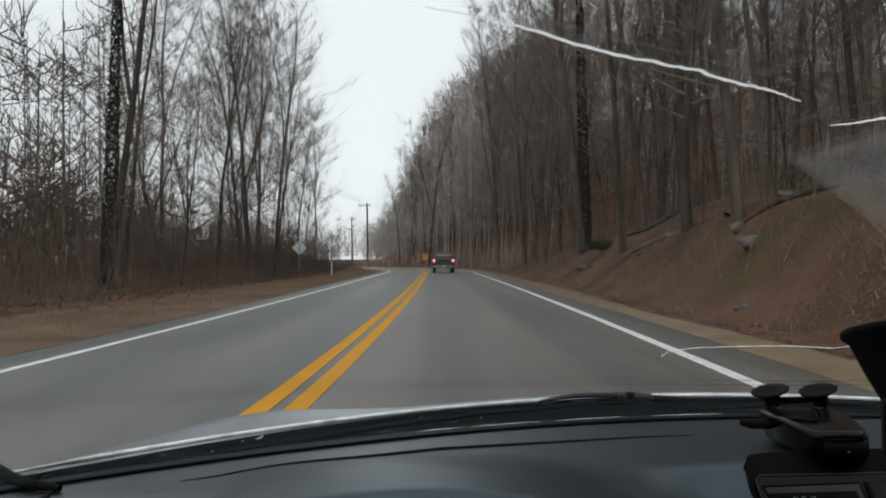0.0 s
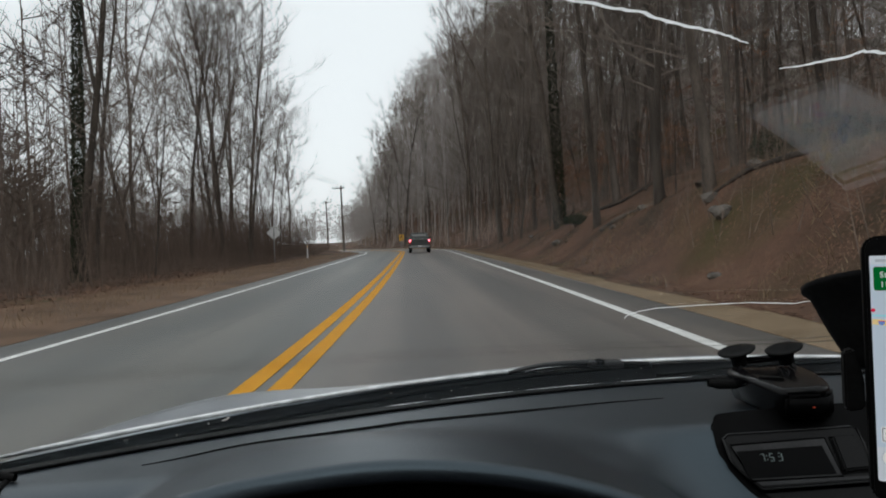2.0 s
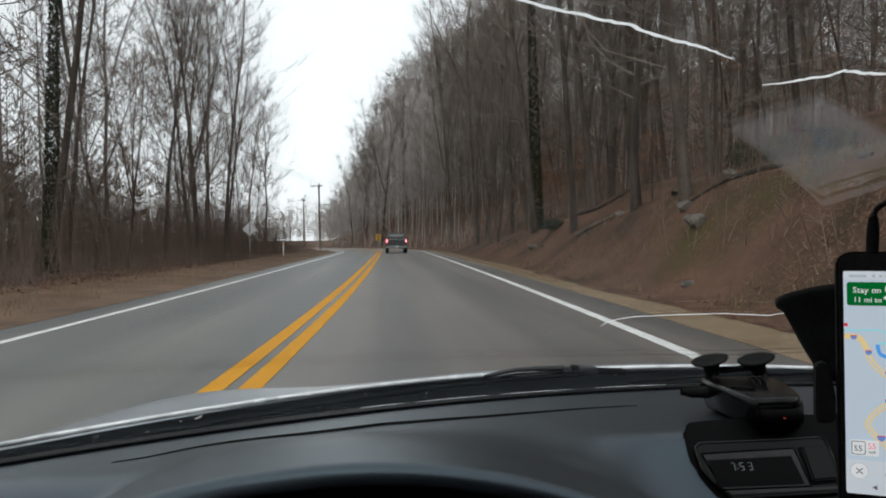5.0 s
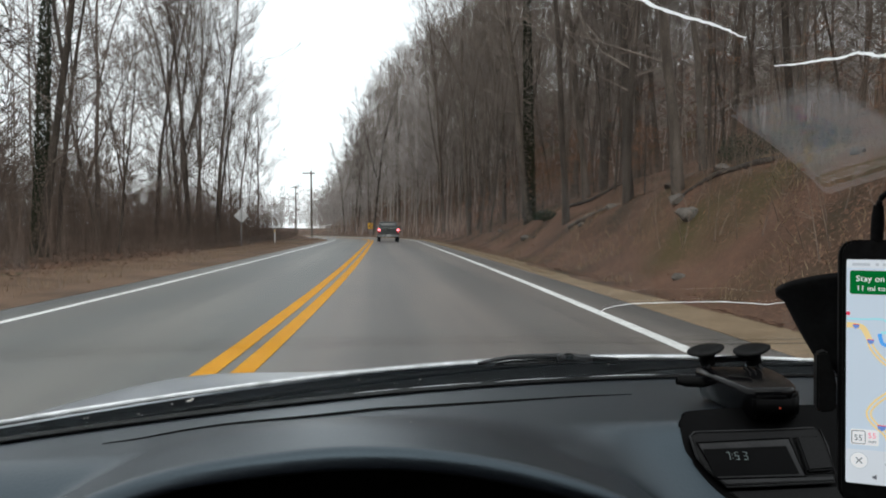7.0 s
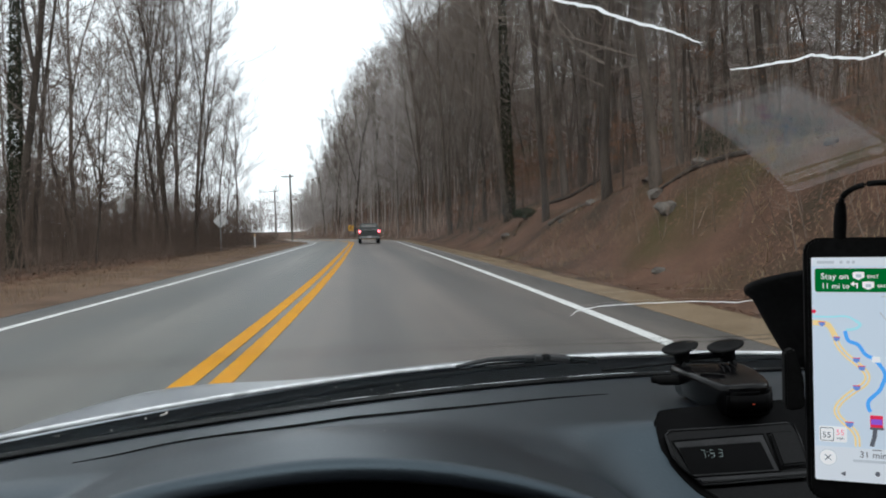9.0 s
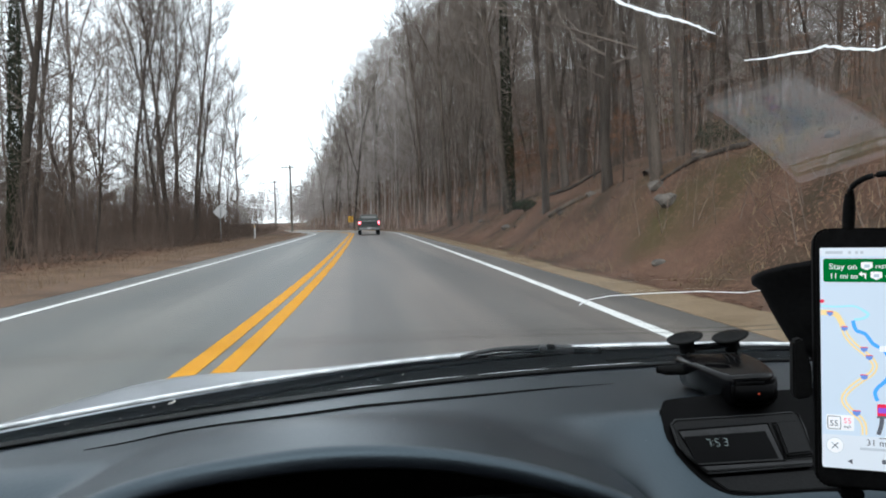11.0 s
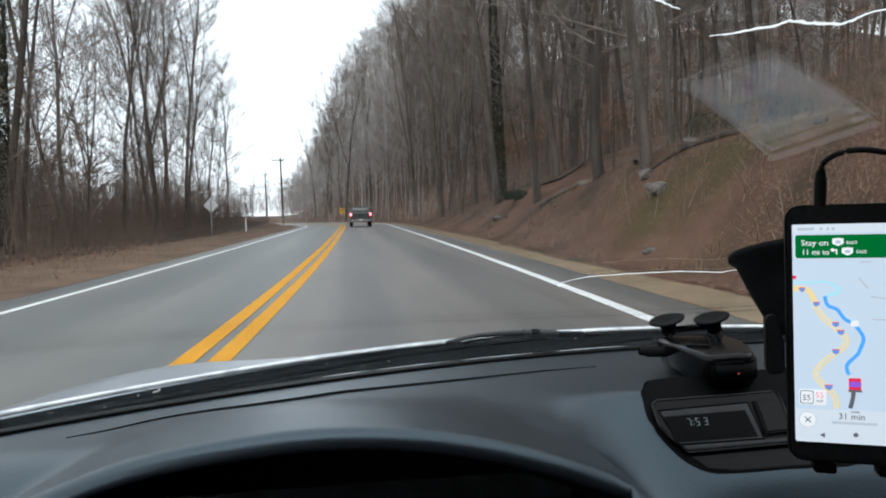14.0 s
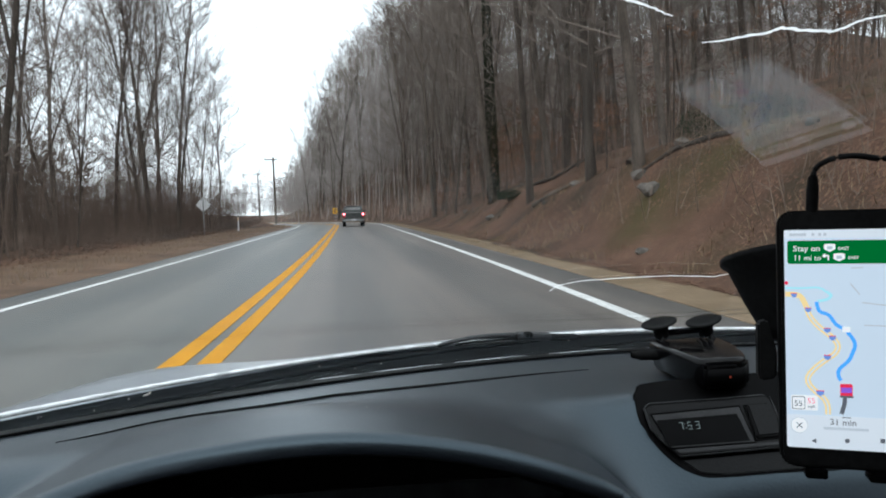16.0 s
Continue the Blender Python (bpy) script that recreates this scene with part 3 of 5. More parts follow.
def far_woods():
    """More of the same woods, too deep to count, and a low wood across the valley."""
    rng = random.Random(21)
    lists = {"near": ([], []), "far": ([], [])}
    spots = []
    while len(spots) < 800:
        y = 24 + 206 * rng.random() ** 0.8
        x = rng.uniform(-0.062 * y + 2.5, 0.8 * y + 14)
        d, along = offset_of(x, y)
        if 22 < d < 110:
            spots.append((x, y, max(3.0, min(rng.uniform(12, 20), canopy(x, y) * rng.uniform(0.5, 0.86) - max(0.0, land(x, y))))))
    while len(spots) < 1150:
        y = rng.uniform(84, 190)
        x = rng.uniform(-0.078 * y + 1.0, 0.13 * y + 5)
        d, along = offset_of(x, y)
        if d > 7.5:
            # the wood stands higher towards the slope and thins out to low trees beyond the bend
            rise = 0.005 + 0.43 * smooth01(-0.16, 0.115, x / y) ** 1.7
            spots.append((x, y, min(25.0, max(4.0, rise * y * rng.uniform(0.72, 1.05) + 1.0 - max(0.0, land(x, y))))))
    for _ in range(150):
        x, y = world_of(rng.uniform(20, 70), rng.uniform(-60, -12))
        spots.append((x, y, rng.uniform(7, 15)))
    for _ in range(330):
        x, y = world_of(rng.uniform(16, 68), -rng.uniform(15, 75))
        spots.append((x, y, rng.uniform(3.5, 8.0)))
    near = len(spots)
    for _ in range(330):
        spots.append((rng.uniform(-190, 6), rng.uniform(300, 420), rng.uniform(12, 21)))
    for n, (x, y, h) in enumerate(spots):
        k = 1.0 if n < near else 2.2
        # trees past 56 m take the colour that is paled for haze
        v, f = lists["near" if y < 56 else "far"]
        z = land(x, y) - 0.2
        top = Vector((x + rng.uniform(-.6, .6), y + rng.uniform(-.6, .6), z + h))
        base = Vector((x, y, z))
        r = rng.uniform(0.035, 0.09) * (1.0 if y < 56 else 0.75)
        bow = Vector((rng.uniform(-.5, .5), rng.uniform(-.5, .5), 0))
        tube_into(v, f, [base, base.lerp(top, 0.35) + bow, base.lerp(top, 0.7) + bow * 0.5, top], [r, r * 0.75, r * 0.4, 0.015], 5)
        for j in range(22):
            t = rng.uniform(0.12, 0.97)
            a = rng.uniform(0, 6.28)
            st = base.lerp(top, t)
            d = Vector((math.cos(a), math.sin(a), rng.uniform(0.1, 1.2))).normalized()
            ln = h * 0.32 * (1.1 - t) * rng.uniform(0.6, 1.2) + 0.5
            e = st + d * ln
            tube_into(v, f, [st, e], [0.034 * k, 0], 3)
            for w in range(6):
                q = st.lerp(e, rng.uniform(0.2, 1))
                tube_into(v, f, [q, q + (d + Vector((rng.uniform(-1, 1), rng.uniform(-1, 1), rng.uniform(-.2, 1)))).normalized() * rng.uniform(0.6, 1.7)], [0.019 * k, 0], 3)
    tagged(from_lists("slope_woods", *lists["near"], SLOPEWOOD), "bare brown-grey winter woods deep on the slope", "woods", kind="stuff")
    tagged(from_lists("far_woods", *lists["far"], FARWOOD), "bare winter woods in the distance, coloured pale for haze", "woods", kind="stuff")


far_woods()


def undergrowth():
    rng = random.Random(5)
    v, f = [], []

    def stem(x, y, h, spread):
        b = Vector((x, y, land(x, y) - 0.05))
        t = b + Vector((rng.uniform(-spread, spread), rng.uniform(-spread, spread), h))
        tube_into(v, f, [b, t], [0.006 + 0.004 * h, 0], 3)
        for _ in range(int(4 + 3 * h)):
            q = b.lerp(t, rng.uniform(0.25, 0.98))
            tube_into(v, f, [q, q + Vector((rng.uniform(-1, 1), rng.uniform(-1, 1), rng.uniform(-0.1, 1.1))).normalized() * rng.uniform(0.15, 0.4) * (0.6 + h * 0.5)], [0.005, 0], 3)

    for _ in range(6500):
        s = 6 + 72 * rng.random() ** 0.8
        e = 6.9 + 18 * rng.random() ** 1.5
        stem(*world_of(s, -e), rng.uniform(0.3, 0.9) + (3.4 * rng.random() ** 1.9 if e > 8.2 else 0), 0.7)
    for _ in range(1100):
        stem(*world_of(rng.uniform(40, 67), -(8.4 + 16 * rng.random() ** 1.3)), rng.uniform(1.4, 4.6), 0.9)
    for _ in range(3400):
        s = 8 + 105 * rng.random() ** 0.9
        e = 6.6 + 22 * rng.random() ** 1.3
        x, y = world_of(s, e)
        if x > -0.085 * y + 1 and (e > 9.0 or s > 34):
            stem(x, y, rng.uniform(0.25, 0.8) + (1.6 * rng.random() ** 2 if e > 9 else 0), 0.35)
    for _ in range(260):
        stem(*world_of(rng.uniform(6.5, 20), 6.8 + 5.5 * rng.random()), rng.uniform(0.3, 1.5), 0.45)
    tagged(from_lists("undergrowth", v, f, BRUSH), "thicket of bare brown winter brush", "undergrowth", kind="stuff")
    v.clear(), f.clear()
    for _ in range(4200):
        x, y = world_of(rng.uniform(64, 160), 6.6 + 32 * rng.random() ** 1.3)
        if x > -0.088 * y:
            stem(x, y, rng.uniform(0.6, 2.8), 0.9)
    tagged(from_lists("hill_brush", v, f, PALEBRUSH), "dry brush on the far wooded hillside, coloured pale for haze", "undergrowth", kind="stuff")


undergrowth()


def leaves_and_grass():
    rng = random.Random(9)
    v, f = [], []

    def leaf(x, y, size):
        z = land(x, y) + rng.uniform(0.004, 0.022)
        a, c = rng.uniform(0, 6.28), rng.uniform(-0.25, 0.25)
        gx, gy = (land(x + 0.15, y) - land(x - 0.15, y)) / 0.3, (land(x, y + 0.15) - land(x, y - 0.15)) / 0.3
        u = Vector((math.cos(a), math.sin(a), gx * math.cos(a) + gy * math.sin(a) + c)) * size
        w = Vector((-math.sin(a), math.cos(a), gy * math.cos(a) - gx * math.sin(a) + rng.uniform(-0.25, 0.25))) * size * 0.55
        p = Vector((x, y, z))
        k = len(v)
        v.extend([tuple(p - u), tuple(p + w + Vector((0, 0, size * 0.18))), tuple(p + u), tuple(p - w + Vector((0, 0, size * 0.12)))])
        f.append((k, k + 1, k + 2, k + 3))

    for _ in range(46000):
        s = 7 + 50 * rng.random() ** 1.35
        leaf(*world_of(s, 5.5 + 9 * rng.random() ** 1.1), rng.uniform(0.02, 0.042))
    for _ in range(9000):
        s = 7 + 45 * rng.random() ** 1.4
        leaf(*world_of(s, -(5.6 + 7 * rng.random())), rng.uniform(0.035, 0.08))
    tagged(from_lists("fallen_leaves", v, f, LEAF), "russet and brown fallen leaves on the bank", "leaves", kind="stuff")
    v2, f2 = [], []
    for k in range(22000):
        right = k % 2
        s = 4 + 75 * rng.random() ** 1.6
        d = rng.gauss(5.2, 0.16) if right else -(4.5 + 2.4 * rng.random() ** 0.8)
        if right and (s < 18 or not 4.9 < d < 5.7):
            continue
        x, y = world_of(s, d)
        z = 0.0
        h = rng.uniform(0.05, 0.17) * (1.5 if not right else 0.55)
        a = rng.uniform(0, 6.28)
        w = rng.uniform(0.005, 0.011)
        q = len(v2)
        v2.extend([(x - w * math.cos(a), y - w * math.sin(a), z), (x + w * math.cos(a), y + w * math.sin(a), z),
                   (x + rng.uniform(-.1, .1), y + rng.uniform(-.1, .1), z + h)])
        f2.append((q, q + 1, q + 2))
    for k in range(9000):
        s, d = 6 + 40 * rng.random() ** 1.3, rng.uniform(5.6, 11)
        x, y = world_of(s, d)
        if noise.noise(Vector((x * 0.45, y * 0.3, 9.0))) < 0.12:
            continue
        z = land(x, y) - 0.01
        h, a, w, q = rng.uniform(0.06, 0.24), rng.uniform(0, 6.28), rng.uniform(0.006, 0.012), len(v2)
        v2.extend([(x - w * math.cos(a), y - w * math.sin(a), z), (x + w * math.cos(a), y + w * math.sin(a), z),
                   (x + rng.uniform(-.14, .14), y + rng.uniform(-.14, .14), z + h)])
        f2.append((q, q + 1, q + 2))
    tagged(from_lists("dry_grass", v2, f2, GRASS), "tan dead winter grass along the verge", "grass", kind="stuff")


leaves_and_grass()


def young_beech(s, d, h, seed):
    rg = random.Random(seed)
    x, y = world_of(s, d)
    t = thing("beech_sapling", "slender young beech still holding russet dead leaves", "tree", "young beeches", at=(x, y, land(x, y) - 0.05))
    v, f, lv, lf = [], [], [], []
    tube_into(v, f, [(0, 0, -0.2), (0.05, 0, h * 0.5), (0, 0.08, h)], [0.03, 0.02, 0.005], 6)
    for k in range(26):
        z = h * rg.uniform(0.18, 0.97)
        a = rg.uniform(0, 6.28)
        ln = (h - z) * 0.45 + 0.35
        e = Vector((math.cos(a) * ln, math.sin(a) * ln, z + ln * rg.uniform(0.1, 0.5)))
        b = Vector((0.03, 0.02, z))
        tube_into(v, f, [b, e], [0.009, 0], 3)
        for _ in range(24):
            p = b.lerp(e, rg.uniform(0.2, 1.0)) + Vector((rg.uniform(-.15, .15), rg.uniform(-.15, .15), rg.uniform(-.12, .08)))
            u = Vector((rg.uniform(-1, 1), rg.uniform(-1, 1), rg.uniform(-1, .2))).normalized() * rg.uniform(0.03, 0.05)
            w = u.orthogonal().normalized() * 0.02
            q = len(lv)
            lv.extend([tuple(p - u), tuple(p + w), tuple(p + u), tuple(p - w)])
            lf.append((q, q + 1, q + 2, q + 3))
    from_lists("stem", v, f, BARK, t)
    from_lists("leaves", lv, lf, RUSSET, t)


for k in range(16):
    rg = random.Random(700 + k)
    young_beech(rg.uniform(18, 75), rg.uniform(9.0, 17), rg.uniform(2.2, 5.0), 750 + k)


def rock(x, y, size, seed):
    rg = random.Random(seed)
    bm = bmesh.new()
    bmesh.ops.create_icosphere(bm, subdivisions=2, radius=size)
    for q in bm.verts:
        q.co *= 1 + 0.35 * noise.noise(q.co * (1.6 / size) + Vector((seed, 0, 0)))
        q.co.z *= 0.6
    o = part("rock", bm, STONE)
    o.location, o.rotation_euler = (x, y, land(x, y) + size * 0.12), (rg.uniform(-.3, .3), rg.uniform(-.3, .3), rg.uniform(0, 6))
    return tagged(o, "grey-brown stone half sunk in the leafy bank", "rock", "rocks on the bank")


for k in range(10):
    rg = random.Random(300 + k)
    x, y = world_of(rg.uniform(11, 45), rg.uniform(6.3, 9.0))
    rock(x, y, rg.uniform(0.10, 0.30), k)

for k, (s, d, ln, turn) in enumerate([(19, 8.2, 3.4, 0.5), (27, 7.6, 2.6, -0.7), (33, 8.8, 4.2, 0.2), (15, 9.6, 3.0, 2.2)]):
    x, y = world_of(s, d)
    pts = [(x + math.cos(turn) * ln * t, y + math.sin(turn) * ln * t, land(x + math.cos(turn) * ln * t, y + math.sin(turn) * ln * t) + 0.07) for t in (0, .33, .66, 1)]
    tagged(tube("fallen_branch", pts, [0.09, 0.08, 0.06, 0.03], 7, BARK), "grey fallen branch lying on the bank", "branch", "fallen branches")


def evergreen_bush(s, d, r, seed):
    rg = random.Random(seed)
    x, y = world_of(s, d)
    t = thing("evergreen_bush", "dark green low evergreen bush on the bank", "bush", "evergreen bushes", at=(x, y, land(x, y)))
    v, f = [], []
    for _ in range(9):
        tube_into(v, f, [(0, 0, -0.1), (rg.uniform(-r, r) * .7, rg.uniform(-r, r) * .7, rg.uniform(.5, 1) * r)], [0.02, 0], 4)
    from_lists("stem", v, f, BARK, t)
    v, f = [], []
    for _ in range(900):
        a, e, q = rg.uniform(0, 6.28), rg.random(), rg.random() ** 0.4
        p = Vector((math.cos(a) * r * q, math.sin(a) * r * q, r * (0.15 + 0.9 * e * (1.1 - 0.5 * q))))
        u = Vector((rg.uniform(-1, 1), rg.uniform(-1, 1), rg.uniform(-1, 1))).normalized() * 0.05
        w = u.orthogonal().normalized() * 0.022
        k = len(v)
        v.extend([tuple(p - u), tuple(p + w), tuple(p + u), tuple(p - w)])
        f.append((k, k + 1, k + 2, k + 3))
    from_lists("foliage", v, f, EVERGREEN, t)


for k, (s, d, r) in enumerate([(20, 11.0, 0.9), (15.5, 10.0, 0.8), (33, 8.0, 0.55), (25, 13.0, 0.8)]):
    evergreen_bush(s, d, r, 400 + k)


# ---- poles, wires and signs ----
def utility_pole(x, y, height, lean):
    t = thing("utility_pole", "weathered wooden utility pole with a crossarm on the verge", "utility pole", "utility poles", at=(x, y, land(x, y)))
    t.rotation_euler = (0, lean, 0.15)
    tube("post", [(0, 0, -0.4), (0, 0, height * .5), (0, 0, height)], [0.15, 0.13, 0.105], 10, POLEWOOD, t)
    part("crossarm", box(-0.3, -0.16, height - 0.35, 1.5, 0.1, 0.12, 0.01), POLEWOOD, t)
    for dx in (-0.98, -0.45, 0.38):
        part("insulator", lathe([(0.03, 0), (0.055, 0.03), (0.03, 0.07), (0.05, 0.1), (0.02, 0.15)], 10, Matrix.Translation((dx, -0.16, height - 0.28))), CERAMIC, t)


utility_pole(-7.9, 96.0, 8.3, -0.012)
utility_pole(-15.4, 150.0, 9.2, -0.01)
utility_pole(-17.0, -30.0, 9.0, 0.0)
for (xa, ya, za), (xb, yb, zb) in (((-7.9, 96, 8.35), (-15.4, 150, 9.25)), ((-17.0, -30, 9.0), (-7.9, 96, 8.35))):
    for dx in (-0.98, -0.45, 0.38):
        pts = []
        for k in range(25):
            t = k / 24
            pts.append((xa + (xb - xa) * t + dx, ya + (yb - ya) * t - 0.16, za + (zb - za) * t - 4 * 0.9 * t * (1 - t)))
        tagged(tube("overhead_wire", pts, [0.018] * 25, 4, RUBBER), "thin dark overhead wire between poles", "wire", "overhead wires")


def diamond_sign(x, y, turn):
    t = thing("diamond_sign", "pale diamond road sign on a post, seen from behind", "road sign", at=(x, y, land(x, y)))
    t.rotation_euler = (0, 0, turn)
    part("post", box(0, -0.03, 1.0, 0.06, 0.03, 2.2, 0.004), STEEL, t)
    part("sign_plate", box(0, 0, 1.75, 0.6, 0.006, 0.6, 0.0, m=Matrix.Translation((0, 0, 1.75)) @ Matrix.Rotation(radians(45), 4, "Y") @ Matrix.Translation((0, 0, -1.75))), PLATE, t)


diamond_sign(-7.9, 46.0, 0.25)


def chevron_sign(x, y, face):
    t = thing("chevron_sign", "yellow chevron sign with a black arrow on a post", "road sign", at=(x, y, land(x, y) - 0.35))
    t.rotation_euler = (0, 0, face)
    part("post", box(0, 0.03, 0.95, 0.06, 0.03, 2.1, 0.004), STEEL, t)
    part("sign_plate", box(0, 0, 1.75, 0.62, 0.006, 0.76, 0.0), SIGNYELLOW, t)
    m = Matrix.Translation((0, -0.006, 1.75)) @ Matrix.Rotation(radians(90), 4, "X")
    part("arrow", prism([(-0.2, 0), (0.08, 0.32), (0.24, 0.32), (-0.04, 0), (0.24, -0.32), (0.08, -0.32)], 0.003, 0, m), SIGNBLACK, t)


chevron_sign(-0.75, 100.0, 0.1)


def marker_post(s, d):
    x, y = world_of(s, d)
    t = thing("marker_post", "slim white roadside marker post with a reflector", "marker post", "marker posts", at=(x, y, land(x, y)))
    part("post", box(0, 0, 0.42, 0.09, 0.03, 1.0, 0.006), PLATE, t)
    part("reflector", box(0, -0.018, 0.8, 0.07, 0.008, 0.12, 0.003), SIGNYELLOW, t)


marker_post(52, -6.2)


# ---- pickup truck ahead ----
def pickup(x, y):
    t = thing("pickup_truck", "dark grey pickup truck with lit red tail lamps", "pickup truck", at=(x, y, 0.0))
    side = [(-2.6, 0.55), (-2.6, 1.12), (-0.35, 1.14), (-0.2, 1.62), (0.25, 1.70), (0.95, 1.68), (1.45, 1.16), (2.5, 1.05), (2.65, 0.8), (2.65, 0.45), (-2.5, 0.42)]
    m = Matrix.Translation((-0.86, 2.6, 0)) @ Matrix(((0, 0, 1, 0), (1, 0, 0, 0), (0, 1, 0, 0), (0, 0, 0, 1)))
    bm = prism(side, 1.72, 0.05, m)
    for q in bm.verts:
        if q.co.z > 1.16:
            q.co.x *= 1 - 0.20 * (q.co.z - 1.16) / 0.55
    part("body", bm, TRUCKPAINT, t)
    part("rear_window", box(0, 2.33, 1.40, 1.26, 0.02, 0.36, 0.008, m=Matrix.Translation((0, 0.0, 0))), REARGLASS, t)
    part("tailgate", box(0, -0.02, 0.87, 1.36, 0.05, 0.46, 0.015), TRUCKPAINT, t)
    part("gate_handle", box(0, -0.05, 0.98, 0.22, 0.02, 0.06, 0.008), RUBBER, t)
    part("bumper", box(0, -0.10, 0.52, 1.68, 0.16, 0.17, 0.03), CHROME, t)
    pl = part("number_plate", box(0, -0.19, 0.55, 0.30, 0.01, 0.15, 0.004), PLATE, t)
    for dx in (-0.09, -0.03, 0.03, 0.09):
        part("plate_bar", box(dx, -0.197, 0.55, 0.035, 0.004, 0.07), SIGNBLACK, pl)
    for sx in (-1, 1):
        lamp = part("tail_lamp", box(sx * 0.775, -0.02, 0.92, 0.16, 0.06, 0.40, 0.02), BRAKERED, t, "lit red tail lamp")
        part("lamp_lens", box(sx * 0.775, -0.056, 1.0, 0.13, 0.012, 0.17, 0.004), TAILRED, lamp)
        part("mirror", box(sx * 0.98, 3.2, 1.22, 0.2, 0.1, 0.17, 0.03), TRUCKPAINT, t)
        for wy in (0.95, 4.35):
            w = part("wheel", lathe([(0.2, -0.13), (0.35, -0.12), (0.37, -0.06), (0.37, 0.06), (0.35, 0.12), (0.2, 0.13)], 24,
                                    Matrix.Translation((sx * 0.76, wy, 0.37)) @ Matrix.Rotation(radians(90), 4, "Y")), RUBBER, t)
            part("rim", lathe([(0.05, -0.135), (0.2, -0.132), (0.21, 0.132), (0.05, 0.135)], 16,
                              Matrix.Translation((sx * 0.76, wy, 0.37)) @ Matrix.Rotation(radians(90), 4, "Y")), CHROME, w)
    part("roof_rail", box(0, 2.42, 1.63, 1.16, 0.05, 0.05, 0.012), RUBBER, t)


pickup(1.0, 62.5)


# ---- the car in which the camera rides ----
def y_dash(x):
    return 0.875 - 0.465 * (x - 0.40) ** 2


def y_cowl(x):
    return max(1.04 - 0.685 * (x - 0.34) ** 2, y_dash(x) + 0.06)


def soft_drop(d, r=0.03):
    return 0.0 if d <= 0 else (d * d / (2 * r) if d < r else d - r / 2)


def dash_z(x, y):
    plain = 0.944 + 0.006 * smooth01(0.0, 0.2, y_dash(x) - y)
    right = smooth01(0.13, 0.27, x)
    plain -= right * soft_drop(0.655 - y, 0.012) + (1 - right) * 0.9 * soft_drop(0.60 - y, 0.08)
    plain -= 1.3 * smooth01(0.24, 0.34, x) * soft_drop(0.592 - y, 0.012)
    lip = 0.984 - 0.004 * smooth01(-0.16, -0.06, x) - 1.15 * (x + 0.02) ** 2 - (6.0 * (x - 0.17) ** 2 if x > 0.17 else 0) - (6.0 * (-0.21 - x) ** 2 if x < -0.21 else 0)
    w = smooth01(-0.74, -0.55, -y)
    hood = plain * (1 - w) + lip * w
    return plain + soft_drop(hood - plain, 0.008)


car = thing("car", "silver car with a cracked windshield and dark dashboard", "car")


def sheet(name, xs, fn_rows, material, parent, smooth=True, thick=0.0):
    """A grid over xs; fn_rows(x) gives that column's points; thick > 0 closes it downwards."""
    cols = [fn_rows(x) for x in xs]
    h = len(cols[0])
    v = [p for c in cols for p in c]
    f = [(i * h + j, (i + 1) * h + j, (i + 1) * h + j + 1, i * h + j + 1) for i in range(len(cols) - 1) for j in range(h - 1)]
    ob = from_lists(name, v, f, material, parent, smooth)
    if thick:
        mod = ob.modifiers.new("thickness", "SOLIDIFY")
        mod.thickness, mod.offset = thick, 0.0
    return ob


DX = [-0.50 + 0.0125 * i for i in range(137)]
LIP_Y = 0.50


def hood_span(x):
    """1 over the instrument hood, 0 beside it."""
    return smooth01(-0.235, -0.195, x) * (1 - smooth01(0.172, 0.205, x))


def dash_column(x):
    k = hood_span(x)
    y1, y0, r = y_dash(x), LIP_Y + 0.008 * k, 0.0004 + 0.0080 * k
    out = [(x, y1 + (y0 - y1) * j / 44, dash_z(x, y1 + (y0 - y1) * j / 44)) for j in range(45)]
    z0 = out[-1][2]
    return out + [(x, y0 - r * math.sin(a), z0 - r * (1 - math.cos(a))) for a in [radians(12 * j) for j in range(1, 10)]]


dashboard = sheet("dashboard", DX, dash_column, DASH, car, thick=0.004)
dashboard["label"] = "dark grey grained vinyl dashboard top"


def face_column(x0):
    def fn(x):
        z0 = dash_z(x, LIP_Y)
        return [(x, LIP_Y - 0.11 * t - 0.0, z0 - (0.11 * t) * 1.05 - 0.10 * t * t) for t in [j / 12 for j in range(13)]]
    return fn


sheet("dash_face", [x for x in DX if x >= 0.187], face_column(0), DASH, dashboard, thick=0.004)
sheet("dash_face", [x for x in DX if x <= -0.2], face_column(0), DASH, dashboard, thick=0.004)
lip_pts = [(x, LIP_Y + 0.000, dash_z(x, LIP_Y) - 0.0085) for x in [-0.215 + 0.0205 * i for i in range(21)]]
bm = bmesh.new()
ring = []
for x, y, z in lip_pts:
    ring.append((bm.verts.new((x, y + 0.004, z - 0.004)), bm.verts.new((x * 0.93, y + 0.085, z - 0.03)), bm.verts.new((x * 0.9, y + 0.06, 0.80))))
for a, b in zip(ring, ring[1:]):
    bm.faces.new((a[0], b[0], b[1], a[1]))
    bm.faces.new((a[1], b[1], b[2], a[2]))
part("instrument_recess", bm, RUBBER, dashboard, "matt black recess under the instrument hood", True)
part("instrument_lens", box(-0.01, 0.548, 0.86, 0.34, 0.004, 0.13, 0.001), TRUCKGLASS, dashboard, "dark instrument panel lens")
part("column_cover", lathe([(0.02, 0), (0.05, 0.01), (0.055, 0.05), (0.05, 0.14)], 20, Matrix.Translation((-0.01, 0.40, 0.80)) @ Matrix.Rotation(radians(-60), 4, "X")), RUBBER, dashboard)

